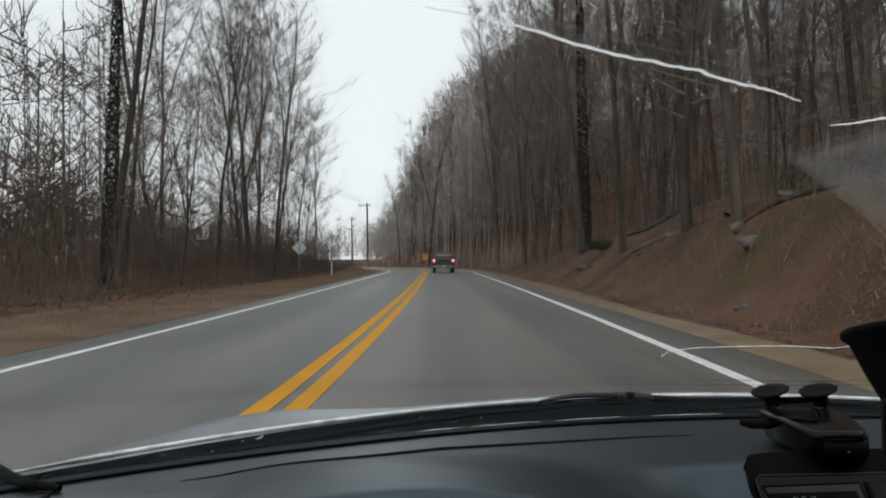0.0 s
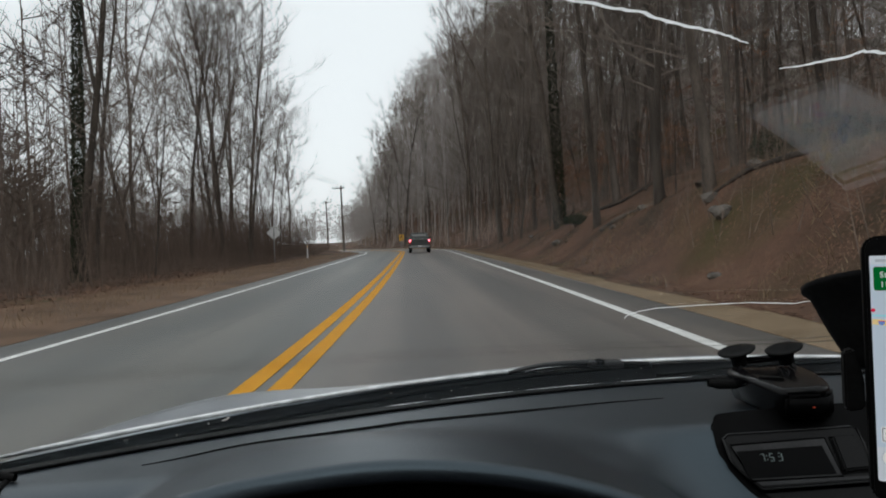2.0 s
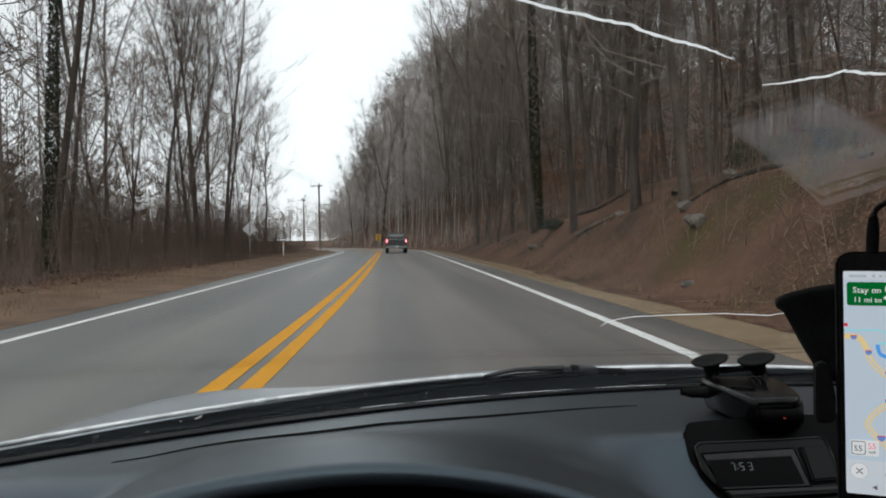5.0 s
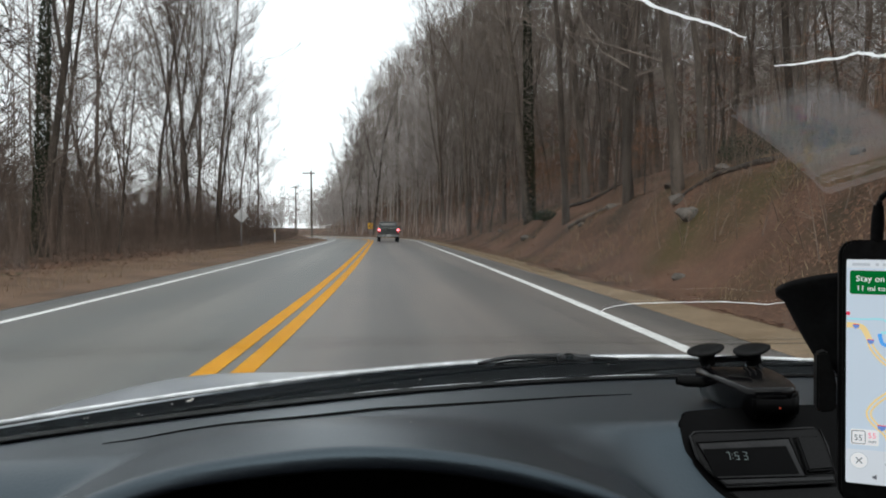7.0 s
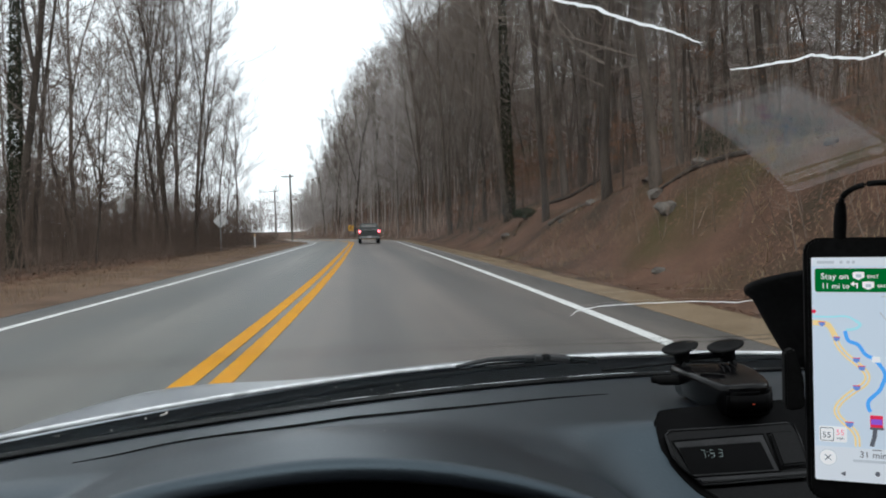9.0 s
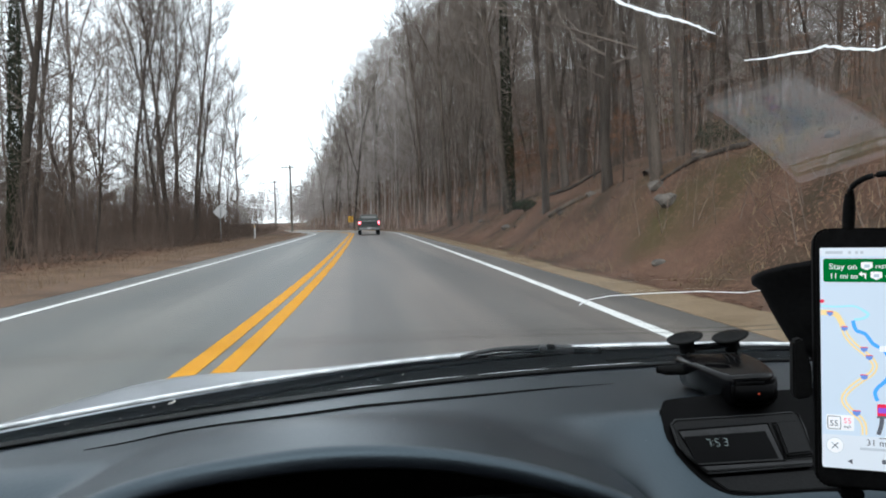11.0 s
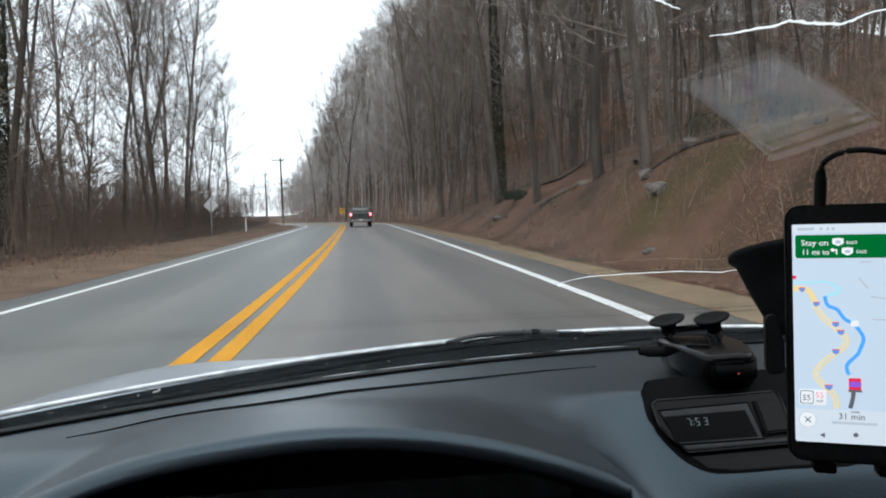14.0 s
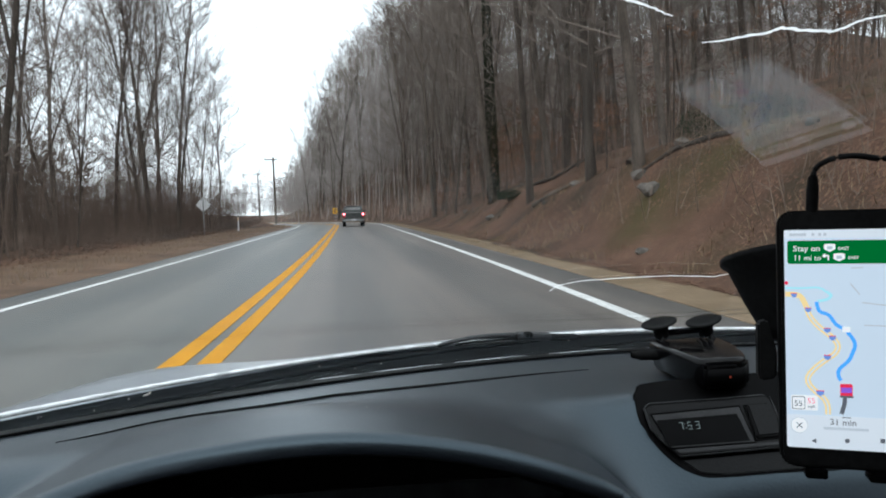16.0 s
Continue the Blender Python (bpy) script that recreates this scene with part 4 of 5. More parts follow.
# defroster slot across the dash top, a dark groove with raised lips
slot = [(-0.222, 0.633), (-0.17, 0.660), (-0.107, 0.690), (-0.007, 0.733), (0.104, 0.752), (0.20, 0.773), (0.276, 0.783)]
sp = []
for (xa, ya), (xb, yb) in zip(slot, slot[1:]):
    for t in (0, .25, .5, .75):
        x, y = xa + (xb - xa) * t, ya + (yb - ya) * t
        sp.append((x, y, dash_z(x, y) + 0.0022))
tube("defroster_slot", sp, [0.0004 + 0.0018 * math.sin(math.pi * i / (len(sp) - 1)) for i in range(len(sp))], 6, RUBBER, dashboard)

# seal and gap where the dash meets the pillar trim
tube("pillar_seal", [(-0.46, 0.70, 0.985), (-0.391, 0.651, 0.957), (-0.359, 0.628, 0.9525), (-0.336, 0.615, 0.951), (-0.31, 0.609, 0.9495)], [0.006, 0.006, 0.0055, 0.0045, 0.003], 8, RUBBER, dashboard)
tube("dash_gap", [(x, y, dash_z(x, y) + 0.002) for x, y in ((-0.316, 0.607), (-0.313, 0.587), (-0.309, 0.562), (-0.306, 0.548))], [0.003, 0.0035, 0.003, 0.001], 6, RUBBER, dashboard)

# clock pod set into the sloping centre of the dash
POD = Matrix(((1, 0, 0, 0.3), (0, 0.7071, -0.7071, 0.6515), (0, 0.7071, 0.7071, 0.9555), (0, 0, 0, 1)))


def pod(points, lift, depth, bevel=0.0):
    return prism([(u, -w) for u, w in points], depth, bevel, POD @ Matrix.Translation((0, 0, lift)))


rim = [(-0.0478, 0.012), (-0.041, -0.002), (-0.02, -0.009), (0.13, -0.012), (0.145, 0.002), (0.14, 0.06), (0.125, 0.086), (0.057, 0.0865), (0.010, 0.0868), (-0.0129, 0.0835), (-0.0324, 0.0684), (-0.0482, 0.0389)]
soft_rim = []
for i in range(len(rim)):
    p0, p1, p2, p3 = (Vector(rim[(i + j) % len(rim)]) for j in (-1, 0, 1, 2))
    for t in (0, .25, .5, .75):
        q = 0.5 * ((2 * p1) + (p2 - p0) * t + (2 * p0 - 5 * p1 + 4 * p2 - p3) * t * t + (3 * p1 - p0 - 3 * p2 + p3) * t ** 3)
        soft_rim.append((q.x, q.y))
# dead black outline widened at the top, painting shade in and above the pocket
part("shaded_clock_pocket", pod(soft_rim, -0.006, 0.0065, 0.0015), DISPLAYSHADE, dashboard, "black surround of the clock with the recess shade painted in")
BEZEL = [(-0.0418, 0.0202), (-0.0364, 0.0160), (0.0368, 0.0152), (0.0695, 0.0140), (0.0749, 0.0166), (0.0754, 0.0319), (0.0719, 0.0562), (0.0679, 0.0644), (0.0182, 0.0657), (-0.0243, 0.0663), (-0.0366, 0.0502), (-0.0416, 0.0400)]
INNER = [(-0.0378, 0.0262), (0.0440, 0.0236), (0.0451, 0.0588), (-0.0300, 0.0592)]
bez = part("clock_bezel", pod(BEZEL, 0.0008, 0.0035, 0.0014), DASHTRIM, dashboard, "dark grey plastic clock bezel")


def pod_line(name, points, lift, r, material, closed=True):
    pts = [POD @ Vector((u, -w, lift)) for u, w in points + (points[:1] if closed else [])]
    return tube(name, pts, [r] * len(pts), 6, material, bez)


# lighter ring paints the highlight on the bezel's lit edge
pod_line("bezel_glint", BEZEL, 0.0043, 0.0009, TRIMEDGE)
pod_line("window_edge", INNER, 0.0044, 0.0011, DISPLAYSHADE)
part("window_surround", pod([(-0.0368, 0.0272), (0.0432, 0.0246), (0.0443, 0.0580), (-0.0292, 0.0583)], 0.0042, 0.0006), TRIMEDGE, bez)
part("clock_window", pod([(-0.0347, 0.0327), (0.0385, 0.0312), (0.0405, 0.0568), (-0.0318, 0.0572)], 0.0046, 0.0006), DISPLAYSHADE, bez, "black clock display window")
part("clock_button", pod([(0.0492, 0.0246), (0.0682, 0.0238), (0.0704, 0.0545), (0.0474, 0.0556)], 0.0041, 0.0042, 0.0014), DASHTRIM, bez, "square dark grey push button")
pod_line("button_gap", [(0.0480, 0.0236), (0.0690, 0.0228), (0.0713, 0.0562), (0.0462, 0.0572)], 0.0043, 0.0009, DISPLAYSHADE)
part("clock_shelf", pod([(-0.0282, 0.0605), (0.0687, 0.0600), (0.0669, 0.0638), (-0.0250, 0.0652)], 0.0041, 0.0022, 0.0008), TRIMEDGE, bez)
CELLS = {"7": "abc", "5": "afgcd", "3": "abgcd"}
for k, ch in enumerate("753"):
    u0, w0 = -0.0165 + (0.0, 0.0076, 0.0148)[k], 0.0364
    ends = {"a": ((0, 0), (1, 0)), "b": ((1, 0), (1, 1)), "c": ((1, 1), (1, 2)), "d": ((0, 2), (1, 2)), "f": ((0, 0), (0, 1)), "g": ((0, 1), (1, 1))}
    v, f = [], []
    for cell in CELLS[ch]:
        (a, b), (c, d) = ends[cell]
        tube_into(v, f, [POD @ Vector((u0 + 0.0029 * p + 0.0004 * (1 - q), -(w0 + 0.0033 * q), 0.0056)) for p, q in ((a, b), (c, d))], [0.00022, 0.00022], 4)
    from_lists("clock_digit", v, f, DIGIT, bez)
for w0 in (0.0379, 0.0413):
    part("clock_colon", pod([(-0.0116, w0), (-0.0111, w0), (-0.0111, w0 + 0.0005), (-0.0116, w0 + 0.0005)], 0.0054, 0.0004), DIGIT, bez)
part("lower_panel", pod([(-0.0225, 0.0690), (0.0658, 0.0672), (0.125, 0.0660), (0.118, 0.0835), (0.0112, 0.0840), (-0.0110, 0.0805)], 0.0005, 0.0014, 0.0008), DASHTRIM, dashboard)

# cowl, hood and wipers beyond the glass
cowl = sheet("cowl", DX, lambda x: [(x, y_dash(x) + 0.004 + (y_cowl(x) - y_dash(x)) * t, 0.940 - 0.012 * math.sin(math.pi * t) - 0.004 * t) for t in [j / 10 for j in range(11)]], BLACKGLOSS, car, thick=0.004)
cowl["label"] = "glossy black plastic cowl below the windshield"


def hood_column(x):
    out = []
    for j in range(40):
        u = 1.25 * j / 39
        side = abs(x - 0.36)
        fall = 0.5 * max(0.0, side - 0.74) ** 2 * 8 + 0.02 * side ** 2
        crease = 0.025 * math.exp(-((side - 0.62) / 0.14) ** 2)
        edge = -0.0015 * math.exp(-(u / 0.012) ** 2)
        out.append((x, y_cowl(x) + 0.008 + u, 0.943 - 0.160 * u - 0.09 * u * u - fall + crease * smooth01(0, 0.2, u) + edge))
    return out


hood = sheet("hood", [-0.50 + 0.02 * i for i in range(87)], hood_column, SILVER, car, thick=0.006)
hood["label"] = "silver painted hood"
# white bead paints the sky's glint along the hood's rear edge
tube("hood_edge_glint", [(x, y_cowl(x) + 0.004, 0.9425) for x in DX[4::4]], [0.0028] * len(DX[4::4]), 6, EDGEGLINT, hood)


def wiper(pts, arm_pts, joint):
    """A rubber blade, the slim bowed arm over it, and the jointed base of the arm."""
    w = tube("wiper_blade", pts, [0.002, 0.003, 0.0036, 0.0036, 0.003, 0.002], 6, RUBBER, car)
    n = len(arm_pts) - 1
    tube("wiper_arm", arm_pts, [0.0022 + 0.0016 * i / n for i in range(n + 1)], 8, WIPERGREY, w)
    tube("arm_spring", [(x, y - 0.006, z - 0.004) for x, y, z in arm_pts[1:]], [0.0016] * n, 6, RUBBER, w)
    x, y, z = joint
    m = Matrix.Translation(joint) @ Matrix.Rotation(0.06, 4, "Y")
    part("arm_base", box(0, 0, 0, 0.044, 0.022, 0.0085, 0.003, m=m), WIPERGREY, w)
    part("arm_hinge", box(0.040, 0.002, -0.0012, 0.036, 0.016, 0.0065, 0.002, m=m), RUBBER, w)
    part("pivot_cap", lathe([(0.007, 0), (0.0068, 0.004), (0.004, 0.006)], 16, Matrix.Translation((x - 0.008, y - 0.006, z + 0.0005))), RUBBER, w)
    return w


wiper([(x, y_cowl(x) - 0.055, z) for x, z in ((-0.31, 0.937), (-0.2, 0.938), (-0.08, 0.940), (0.06, 0.943), (0.16, 0.945), (0.255, 0.946))],
      [(0.118, 0.94, 0.9535), (0.138, 0.94, 0.9580), (0.160, 0.94, 0.9610), (0.185, 0.94, 0.9620), (0.220, 0.941, 0.9615)], (0.238, 0.941, 0.9595))
wiper([(0.30, 0.93, 0.944), (0.42, 0.955, 0.946), (0.55, 0.95, 0.947), (0.66, 0.93, 0.947), (0.78, 0.89, 0.947), (0.9, 0.83, 0.946)],
      [(0.58, 0.95, 0.952), (0.66, 0.94, 0.955), (0.74, 0.925, 0.958), (0.84, 0.90, 0.958)], (0.87, 0.885, 0.956))
# added black strip, paints the shadow in the gap between glass and dash
sheet("base_gap_shade", DX, lambda x: [(x, y_dash(x) - 0.003 + 0.0085 * j, 0.9475 - 0.0013 * j) for j in range(9)], DISPLAYSHADE, car, thick=0.002)["label"] = "black strip painting the shaded gap along the windshield base"
# thin white strips painted in for the line of light along the glass base
for x0, x1 in ((-0.03, 0.02), (0.03, 0.115), (0.13, 0.22), (0.25, 0.34)):
    xs = [x0 + (x1 - x0) * i / 6 for i in range(7)]
    tube("glint_strip", [(x, y_dash(x) + 0.047, 0.9418) for x in xs], [0.0002, 0.0004, 0.0005, 0.0005, 0.0005, 0.0004, 0.0002], 5, EDGEGLINT, cowl)
rg = random.Random(77)
for k in range(26):
    x = rg.uniform(-0.3, 0.42)
    t = rg.uniform(0.12, 0.9)
    y = y_dash(x) + (y_cowl(x) - y_dash(x)) * t
    part("dirt_fleck", box(x, y, 0.9345 + 0.004 * abs(2 * t - 1), rg.uniform(0.0007, 0.002), rg.uniform(0.0006, 0.0012), 0.0014, 0.0, m=None), PALE, cowl)
bm = prism([(0, 0), (0.012, 0.003), (0.018, 0.012), (0.013, 0.018), (0.009, 0.009), (0.002, 0.006)], 0.003, 0.0008, Matrix.Translation((-0.205, 0.829, 0.9355)) @ Matrix.Rotation(0.4, 4, "X") @ Matrix.Scale(0.42, 4))
tagged(part("leaf_scrap", bm, PALE), "small pale curled leaf scrap on the cowl", "leaf")

for k in range(8):
    x, y = rg.uniform(-0.25, 0.3), rg.uniform(0.53, 0.72)
    part("dust_speck", box(x, y, dash_z(x, y) + 0.0022, 0.0005, 0.0005, 0.0005), PALE, dashboard)

# windshield: raked pane, with long cracks
def glass_z(x, y):
    v = y_dash(x) - y
    return 0.947 + 0.022 * math.exp(-((v - 0.12) / 0.07) ** 2) - 0.0012 + 0.265 * v + 0.326 * v * v + 0.269 * v * (math.sqrt((x - 0.36) ** 2 + 0.0036) - 0.06)


def glass_column(x):
    y1 = y_dash(x) + 0.002
    return [(x, y1 + (0.13 - y1) * j / 24, glass_z(x, y1 + (0.13 - y1) * j / 24)) for j in range(25)]


shield = sheet("windshield", [x for x in DX if -0.47 < x < 1.19], glass_column, GLASS, car, thick=0.004)
shield["label"] = "clear laminated windshield with long white cracks"
shield.visible_shadow = False


def crack(pts, width):
    v, f = [], []
    dense = []
    rr = random.Random(len(pts) * 7)
    for (xa, ya), (xb, yb) in zip(pts, pts[1:]):
        for t in (0, .2, .4, .6, .8):
            dense.append((xa + (xb - xa) * t + rr.uniform(-.0003, .0003), ya + (yb - ya) * t + rr.uniform(-.0003, .0003)))
    dense.append(pts[-1])
    line = [(x, y, glass_z(x, y) - 0.0035) for x, y in dense]
    n = len(line) - 1
    rad = [0.0002 + width * (0.78 + 0.16 * math.sin(i * 1.7) + 0.06 * math.sin(i * 4.1)) * min(1, 4 * i / n + .15, 4 * (n - i) / n + .15) for i in range(n + 1)]
    up = Vector((0.0, 0.5, 1.0)).normalized()
    for i, p in enumerate(line):
        d = Vector(line[min(i + 1, n)]) - Vector(line[max(i - 1, 0)])
        side = d.cross(up).normalized() * rad[i]
        v += [tuple(Vector(p) - side), tuple(Vector(p) + side)]
        if i:
            f.append((2 * i - 2, 2 * i - 1, 2 * i + 1, 2 * i))
    from_lists("crack", v, f, CRACK, shield, True)


crack([(-0.0162, 0.2633), (0.0064, 0.2697), (0.0216, 0.2753), (0.0415, 0.2832), (0.0627, 0.2904), (0.0832, 0.2957), (0.0957, 0.2988), (0.1087, 0.3039), (0.1227, 0.3075), (0.1347, 0.3113), (0.1438, 0.3146)], 0.0007)
crack([(0.1627, 0.3275), (0.1705, 0.3266), (0.1800, 0.3247), (0.1893, 0.3228), (0.1955, 0.3201), (0.2052, 0.3209), (0.2183, 0.3214), (0.2222, 0.3204), (0.2266, 0.3174), (0.2306, 0.3150), (0.272, 0.303)], 0.0009)
crack([(0.1564, 0.5581), (0.1577, 0.5510), (0.1641, 0.5468), (0.1757, 0.5433), (0.1968, 0.5426), (0.2181, 0.5423), (0.2395, 0.5416), (0.2673, 0.5447), (0.2791, 0.5461), (0.2841, 0.5430), (0.2965, 0.5411), (0.37, 0.541)], 0.0006)

# plain unseen cabin shell around and behind the camera, windowless rear darkens the dash
part("roof_lining", box(0.36, -0.83, 1.345, 1.66, 1.92, 0.04, 0.01), LINING, car)
for sx, xx in ((-1, -0.49), (1, 1.21)):
    part("door_panel", box(xx, -0.55, 0.60, 0.05, 2.3, 0.72, 0.012), LINING, car)
    # unseen solid panel where side glass would be, keeps light off the dash
    part("quarter_light_block", box(xx, -1.05, 1.14, 0.05, 1.40, 0.37, 0.012), LINING, car)
    tube("roof_pillar", [(xx, 0.58, 0.94), (xx, 0.3, 1.14), (xx * 0.97, 0.03, 1.33)], [0.03, 0.03, 0.03], 8, LINING, car)
part("rear_light_block", box(0.36, -1.77, 0.78, 1.70, 0.05, 1.08, 0.012), LINING, car)
part("floor_pan", box(0.36, -0.5, 0.24, 1.74, 2.6, 0.04, 0.01), LINING, car)
part("firewall", box(0.36, 0.80, 0.55, 1.6, 0.04, 0.62, 0.01), LINING, car)


def arch(cy, r, n=10):
    """Points of a wheel arch from front to back, in y and z."""
    return [(cy + r * math.cos(math.pi * k / n), 0.31 + r * math.sin(math.pi * k / n) * 0.98) for k in range(n + 1)]


SIDE = Matrix(((0, 0, 1, 0), (1, 0, 0, 0), (0, 1, 0, 0), (0, 0, 0, 1)))
for sx in (-1, 1):
    x0 = 0.36 + sx * 0.885 - 0.015
    top = [(0.575 + 1.24 * k / 8, 0.846 - 0.16 * (1.24 * k / 8) - 0.09 * (1.24 * k / 8) ** 2) for k in range(9)]
    outline = [(0.43, 0.29), (0.43, 0.84)] + top + [(1.86, 0.30)] + [(1.80, 0.29)] + arch(1.36, 0.355) + [(0.98, 0.29)]
    part("fender", prism(outline, 0.03, 0.006, Matrix.Translation((x0, 0, 0)) @ SIDE), SILVER, car, "silver front fender")
    part("body_side", prism([(-1.80, 0.30), (-1.80, 0.93), (0.42, 0.93), (0.42, 0.29), (-0.75, 0.29)] + arch(-1.12, 0.355), 0.03, 0.006, Matrix.Translation((x0, 0, 0)) @ SIDE), SILVER, car, "silver door and rear side panel")
    for wy in (1.36, -1.12):
        m = Matrix.Translation((0.36 + sx * 0.79, wy, 0.312)) @ Matrix.Rotation(radians(90), 4, "Y")
        w = part("wheel", lathe([(0.2, -0.1), (0.29, -0.098), (0.312, -0.07), (0.312, 0.07), (0.29, 0.098), (0.2, 0.1)], 28, m), RUBBER, car, "black tyre on a silver rim")
        part("rim", lathe([(0.04, -0.104), (0.19, -0.102), (0.205, -0.09), (0.205, 0.09), (0.19, 0.102), (0.04, 0.104)], 20, m), CHROME, w)
part("roof_skin", box(0.36, -0.83, 1.379, 1.68, 1.94, 0.022, 0.008), SILVER, car, "silver roof")
part("tail_skin", box(0.36, -1.815, 0.66, 1.76, 0.03, 0.76, 0.01), SILVER, car, "silver tailgate")
part("front_bumper", box(0.36, 1.90, 0.43, 1.72, 0.10, 0.26, 0.04), SILVER, car, "silver front bumper")

# ---- things on the dash ----
det = thing("radar_detector", "black radar detector with two suction cups on the dash", "radar detector", at=(0.342, 0.690, 0.9515))
top = [(-0.031, 0.058), (-0.028, 0.063), (0.038, 0.063), (0.046, 0.056), (0.043, 0.030), (0.034, -0.004), (0.024, -0.030), (0.015, -0.046), (0.006, -0.052), (-0.022, -0.050), (-0.029, -0.044)]
bm = prism(top, 0.0300, 0.0)
bmesh.ops.translate(bm, vec=(0, 0, 0.0005), verts=bm.verts[:])
bmesh.ops.bevel(bm, geom=[e for e in bm.edges if abs(e.verts[0].co.z - e.verts[1].co.z) < 1e-6], offset=0.0055, segments=4, affect="EDGES", profile=0.6)
for q in bm.verts:
    low = 1 - smooth01(0.0, 0.016, q.co.z)
    q.co.x *= 1 - 0.16 * low
    q.co.y *= 1 - 0.10 * low
    q.co.z += 0.0012 * math.cos(q.co.x * 60) * smooth01(0.02, 0.03, q.co.z)
body = part("body", bm, GADGET, det, "", True)
bm = prism([(-0.027, 0.002), (-0.020, -0.0005), (0.006, -0.0018), (0.0165, 0.004), (0.026, 0.021), (0.0225, 0.022), (0.012, 0.009), (0.003, 0.0045), (-0.025, 0.006)], 0.0205, 0.0034, Matrix.Translation((0, -0.0530, 0.0052)))
part("display_window", bm, DISPLAYSHADE, det, "glossy black display window", True)
part("status_led", box(-0.004, -0.0551, 0.0155, 0.0014, 0.001, 0.0009), LEDRED, det, "small red light")
bm = prism([(-0.011, -0.003), (-0.008, -0.005), (0.006, -0.006), (0.012, -0.004), (0.012, 0.001), (0.005, 0.004), (-0.009, 0.003)], 0.0022, 0.0008, Matrix.Translation((-0.016, -0.002, 0.0302)) @ Matrix.Rotation(radians(-28), 4, "Z"))
part("button", bm, GADGET, det, "long glossy push button")
part("button_well", prism([(-0.008, -0.0022), (0.006, -0.0036), (0.009, -0.001), (-0.007, 0.0014)], 0.0006, 0, Matrix.Translation((-0.016, -0.002, 0.0324)) @ Matrix.Rotation(radians(-28), 4, "Z")), RUBBER, body)
for k in range(3):
    tube("top_groove", [(0.030 - 0.006 * k, 0.055, 0.0303), (0.024 - 0.006 * k, 0.032, 0.0308), (0.016 - 0.006 * k, 0.014, 0.0306)], [0.0006, 0.0008, 0.0004], 5, RUBBER, body)
tube("power_plug", [(-0.028, 0.044, 0.018), (-0.046, 0.045, 0.0185), (-0.050, 0.0455, 0.019), (-0.055, 0.046, 0.0195)], [0.0050, 0.0050, 0.0040, 0.0034], 10, RUBBER, det)
tube("bracket", [(-0.018, 0.058, 0.027), (-0.013, 0.066, 0.036), (0.034, 0.066, 0.038), (0.038, 0.058, 0.027)], [0.004] * 4, 6, GADGET, det)
for cx, cy in ((-0.0135, 0.068), (0.0350, 0.068)):
    m = Matrix.Translation((cx, cy, 0.034)) @ Matrix.Rotation(radians(6), 4, "X") @ Matrix.Rotation(radians(-15), 4, "Y") @ Matrix.Scale(0.9, 4)
    part("suction_cup", lathe([(0.0085, -0.002), (0.0085, 0.005), (0.010, 0.009), (0.0195, 0.0135), (0.0205, 0.0150), (0.017, 0.0155), (0.006, 0.012)], 28, m), RUBBER, det, "black rubber suction cup", True)

# phone, seen from the driver's side, in its mount
PH = Matrix(((0.9063, 0.0383, -0.4209, 0.26), (-0.4226, 0.0822, -0.9026, 0.432), (0.0, 0.9959, 0.0907, 1.114), (0, 0, 0, 1)))


def on_phone(u, w, lift=0.0):
    """Across and down from the phone's top left corner, and out of its face."""
    return PH @ Matrix.Translation((u, -w, lift))


def rounded(u0, w0, u1, w1, r, n=5):
    pts = []
    for cx, cy, a0 in ((u1 - r, -w0 - r, 0), (u0 + r, -w0 - r, 90), (u0 + r, -w1 + r, 180), (u1 - r, -w1 + r, 270)):
        for k in range(n + 1):
            a = radians(a0 + 90 * k / n)
            pts.append((cx + r * math.cos(a), cy + r * math.sin(a)))
    return pts


phone = thing("smartphone", "black smartphone showing a lit navigation map in a mount", "phone")
case = part("case", prism(rounded(0, 0, 0.0735, 0.1490, 0.008), 0.0095, 0.0018, PH @ Matrix.Translation((0, 0, -0.009))), RUBBER, phone, "black rubber phone case")


def flat(name, pts, lift, material, parent, label=""):
    return part(name, prism(pts, 0.00012, 0, PH @ Matrix.Translation((0, 0, lift))), material, parent, label)


def stroke(name, pts, w, lift, material, parent):
    """A smooth ribbon on the screen through points across and down."""
    P3 = [Vector((a, -b, 0)) for a, b in pts]
    fine = []
    for i in range(len(P3) - 1):
        p0, p1, p2, p3 = P3[max(0, i - 1)], P3[i], P3[i + 1], P3[min(len(P3) - 1, i + 2)]
        for k in range(5):
            t = k / 5
            fine.append(0.5 * ((2 * p1) + (p2 - p0) * t + (2 * p0 - 5 * p1 + 4 * p2 - p3) * t * t + (3 * p1 - p0 - 3 * p2 + p3) * t ** 3))
    fine.append(P3[-1])
    bm = bmesh.new()
    pr = []
    for i, p in enumerate(fine):
        d = (fine[min(i + 1, len(fine) - 1)] - fine[max(i - 1, 0)]).normalized()
        nrm = Vector((-d.y, d.x, 0)) * w / 2
        pr.append((bm.verts.new(p + nrm), bm.verts.new(p - nrm)))
    for a, b in zip(pr, pr[1:]):
        bm.faces.new((a[0], a[1], b[1], b[0]))
    bm.transform(PH @ Matrix.Translation((0, 0, lift)))
    return part(name, bm, material, parent)


screen = flat("screen", rounded(0.0036, 0.0115, 0.0700, 0.1374, 0.0016), 0.0006, SCREEN, phone, "lit pale map screen")
flat("status_bar", rounded(0.0036, 0.0115, 0.0700, 0.0165, 0.0008), 0.0009, SCREENBAR, screen)
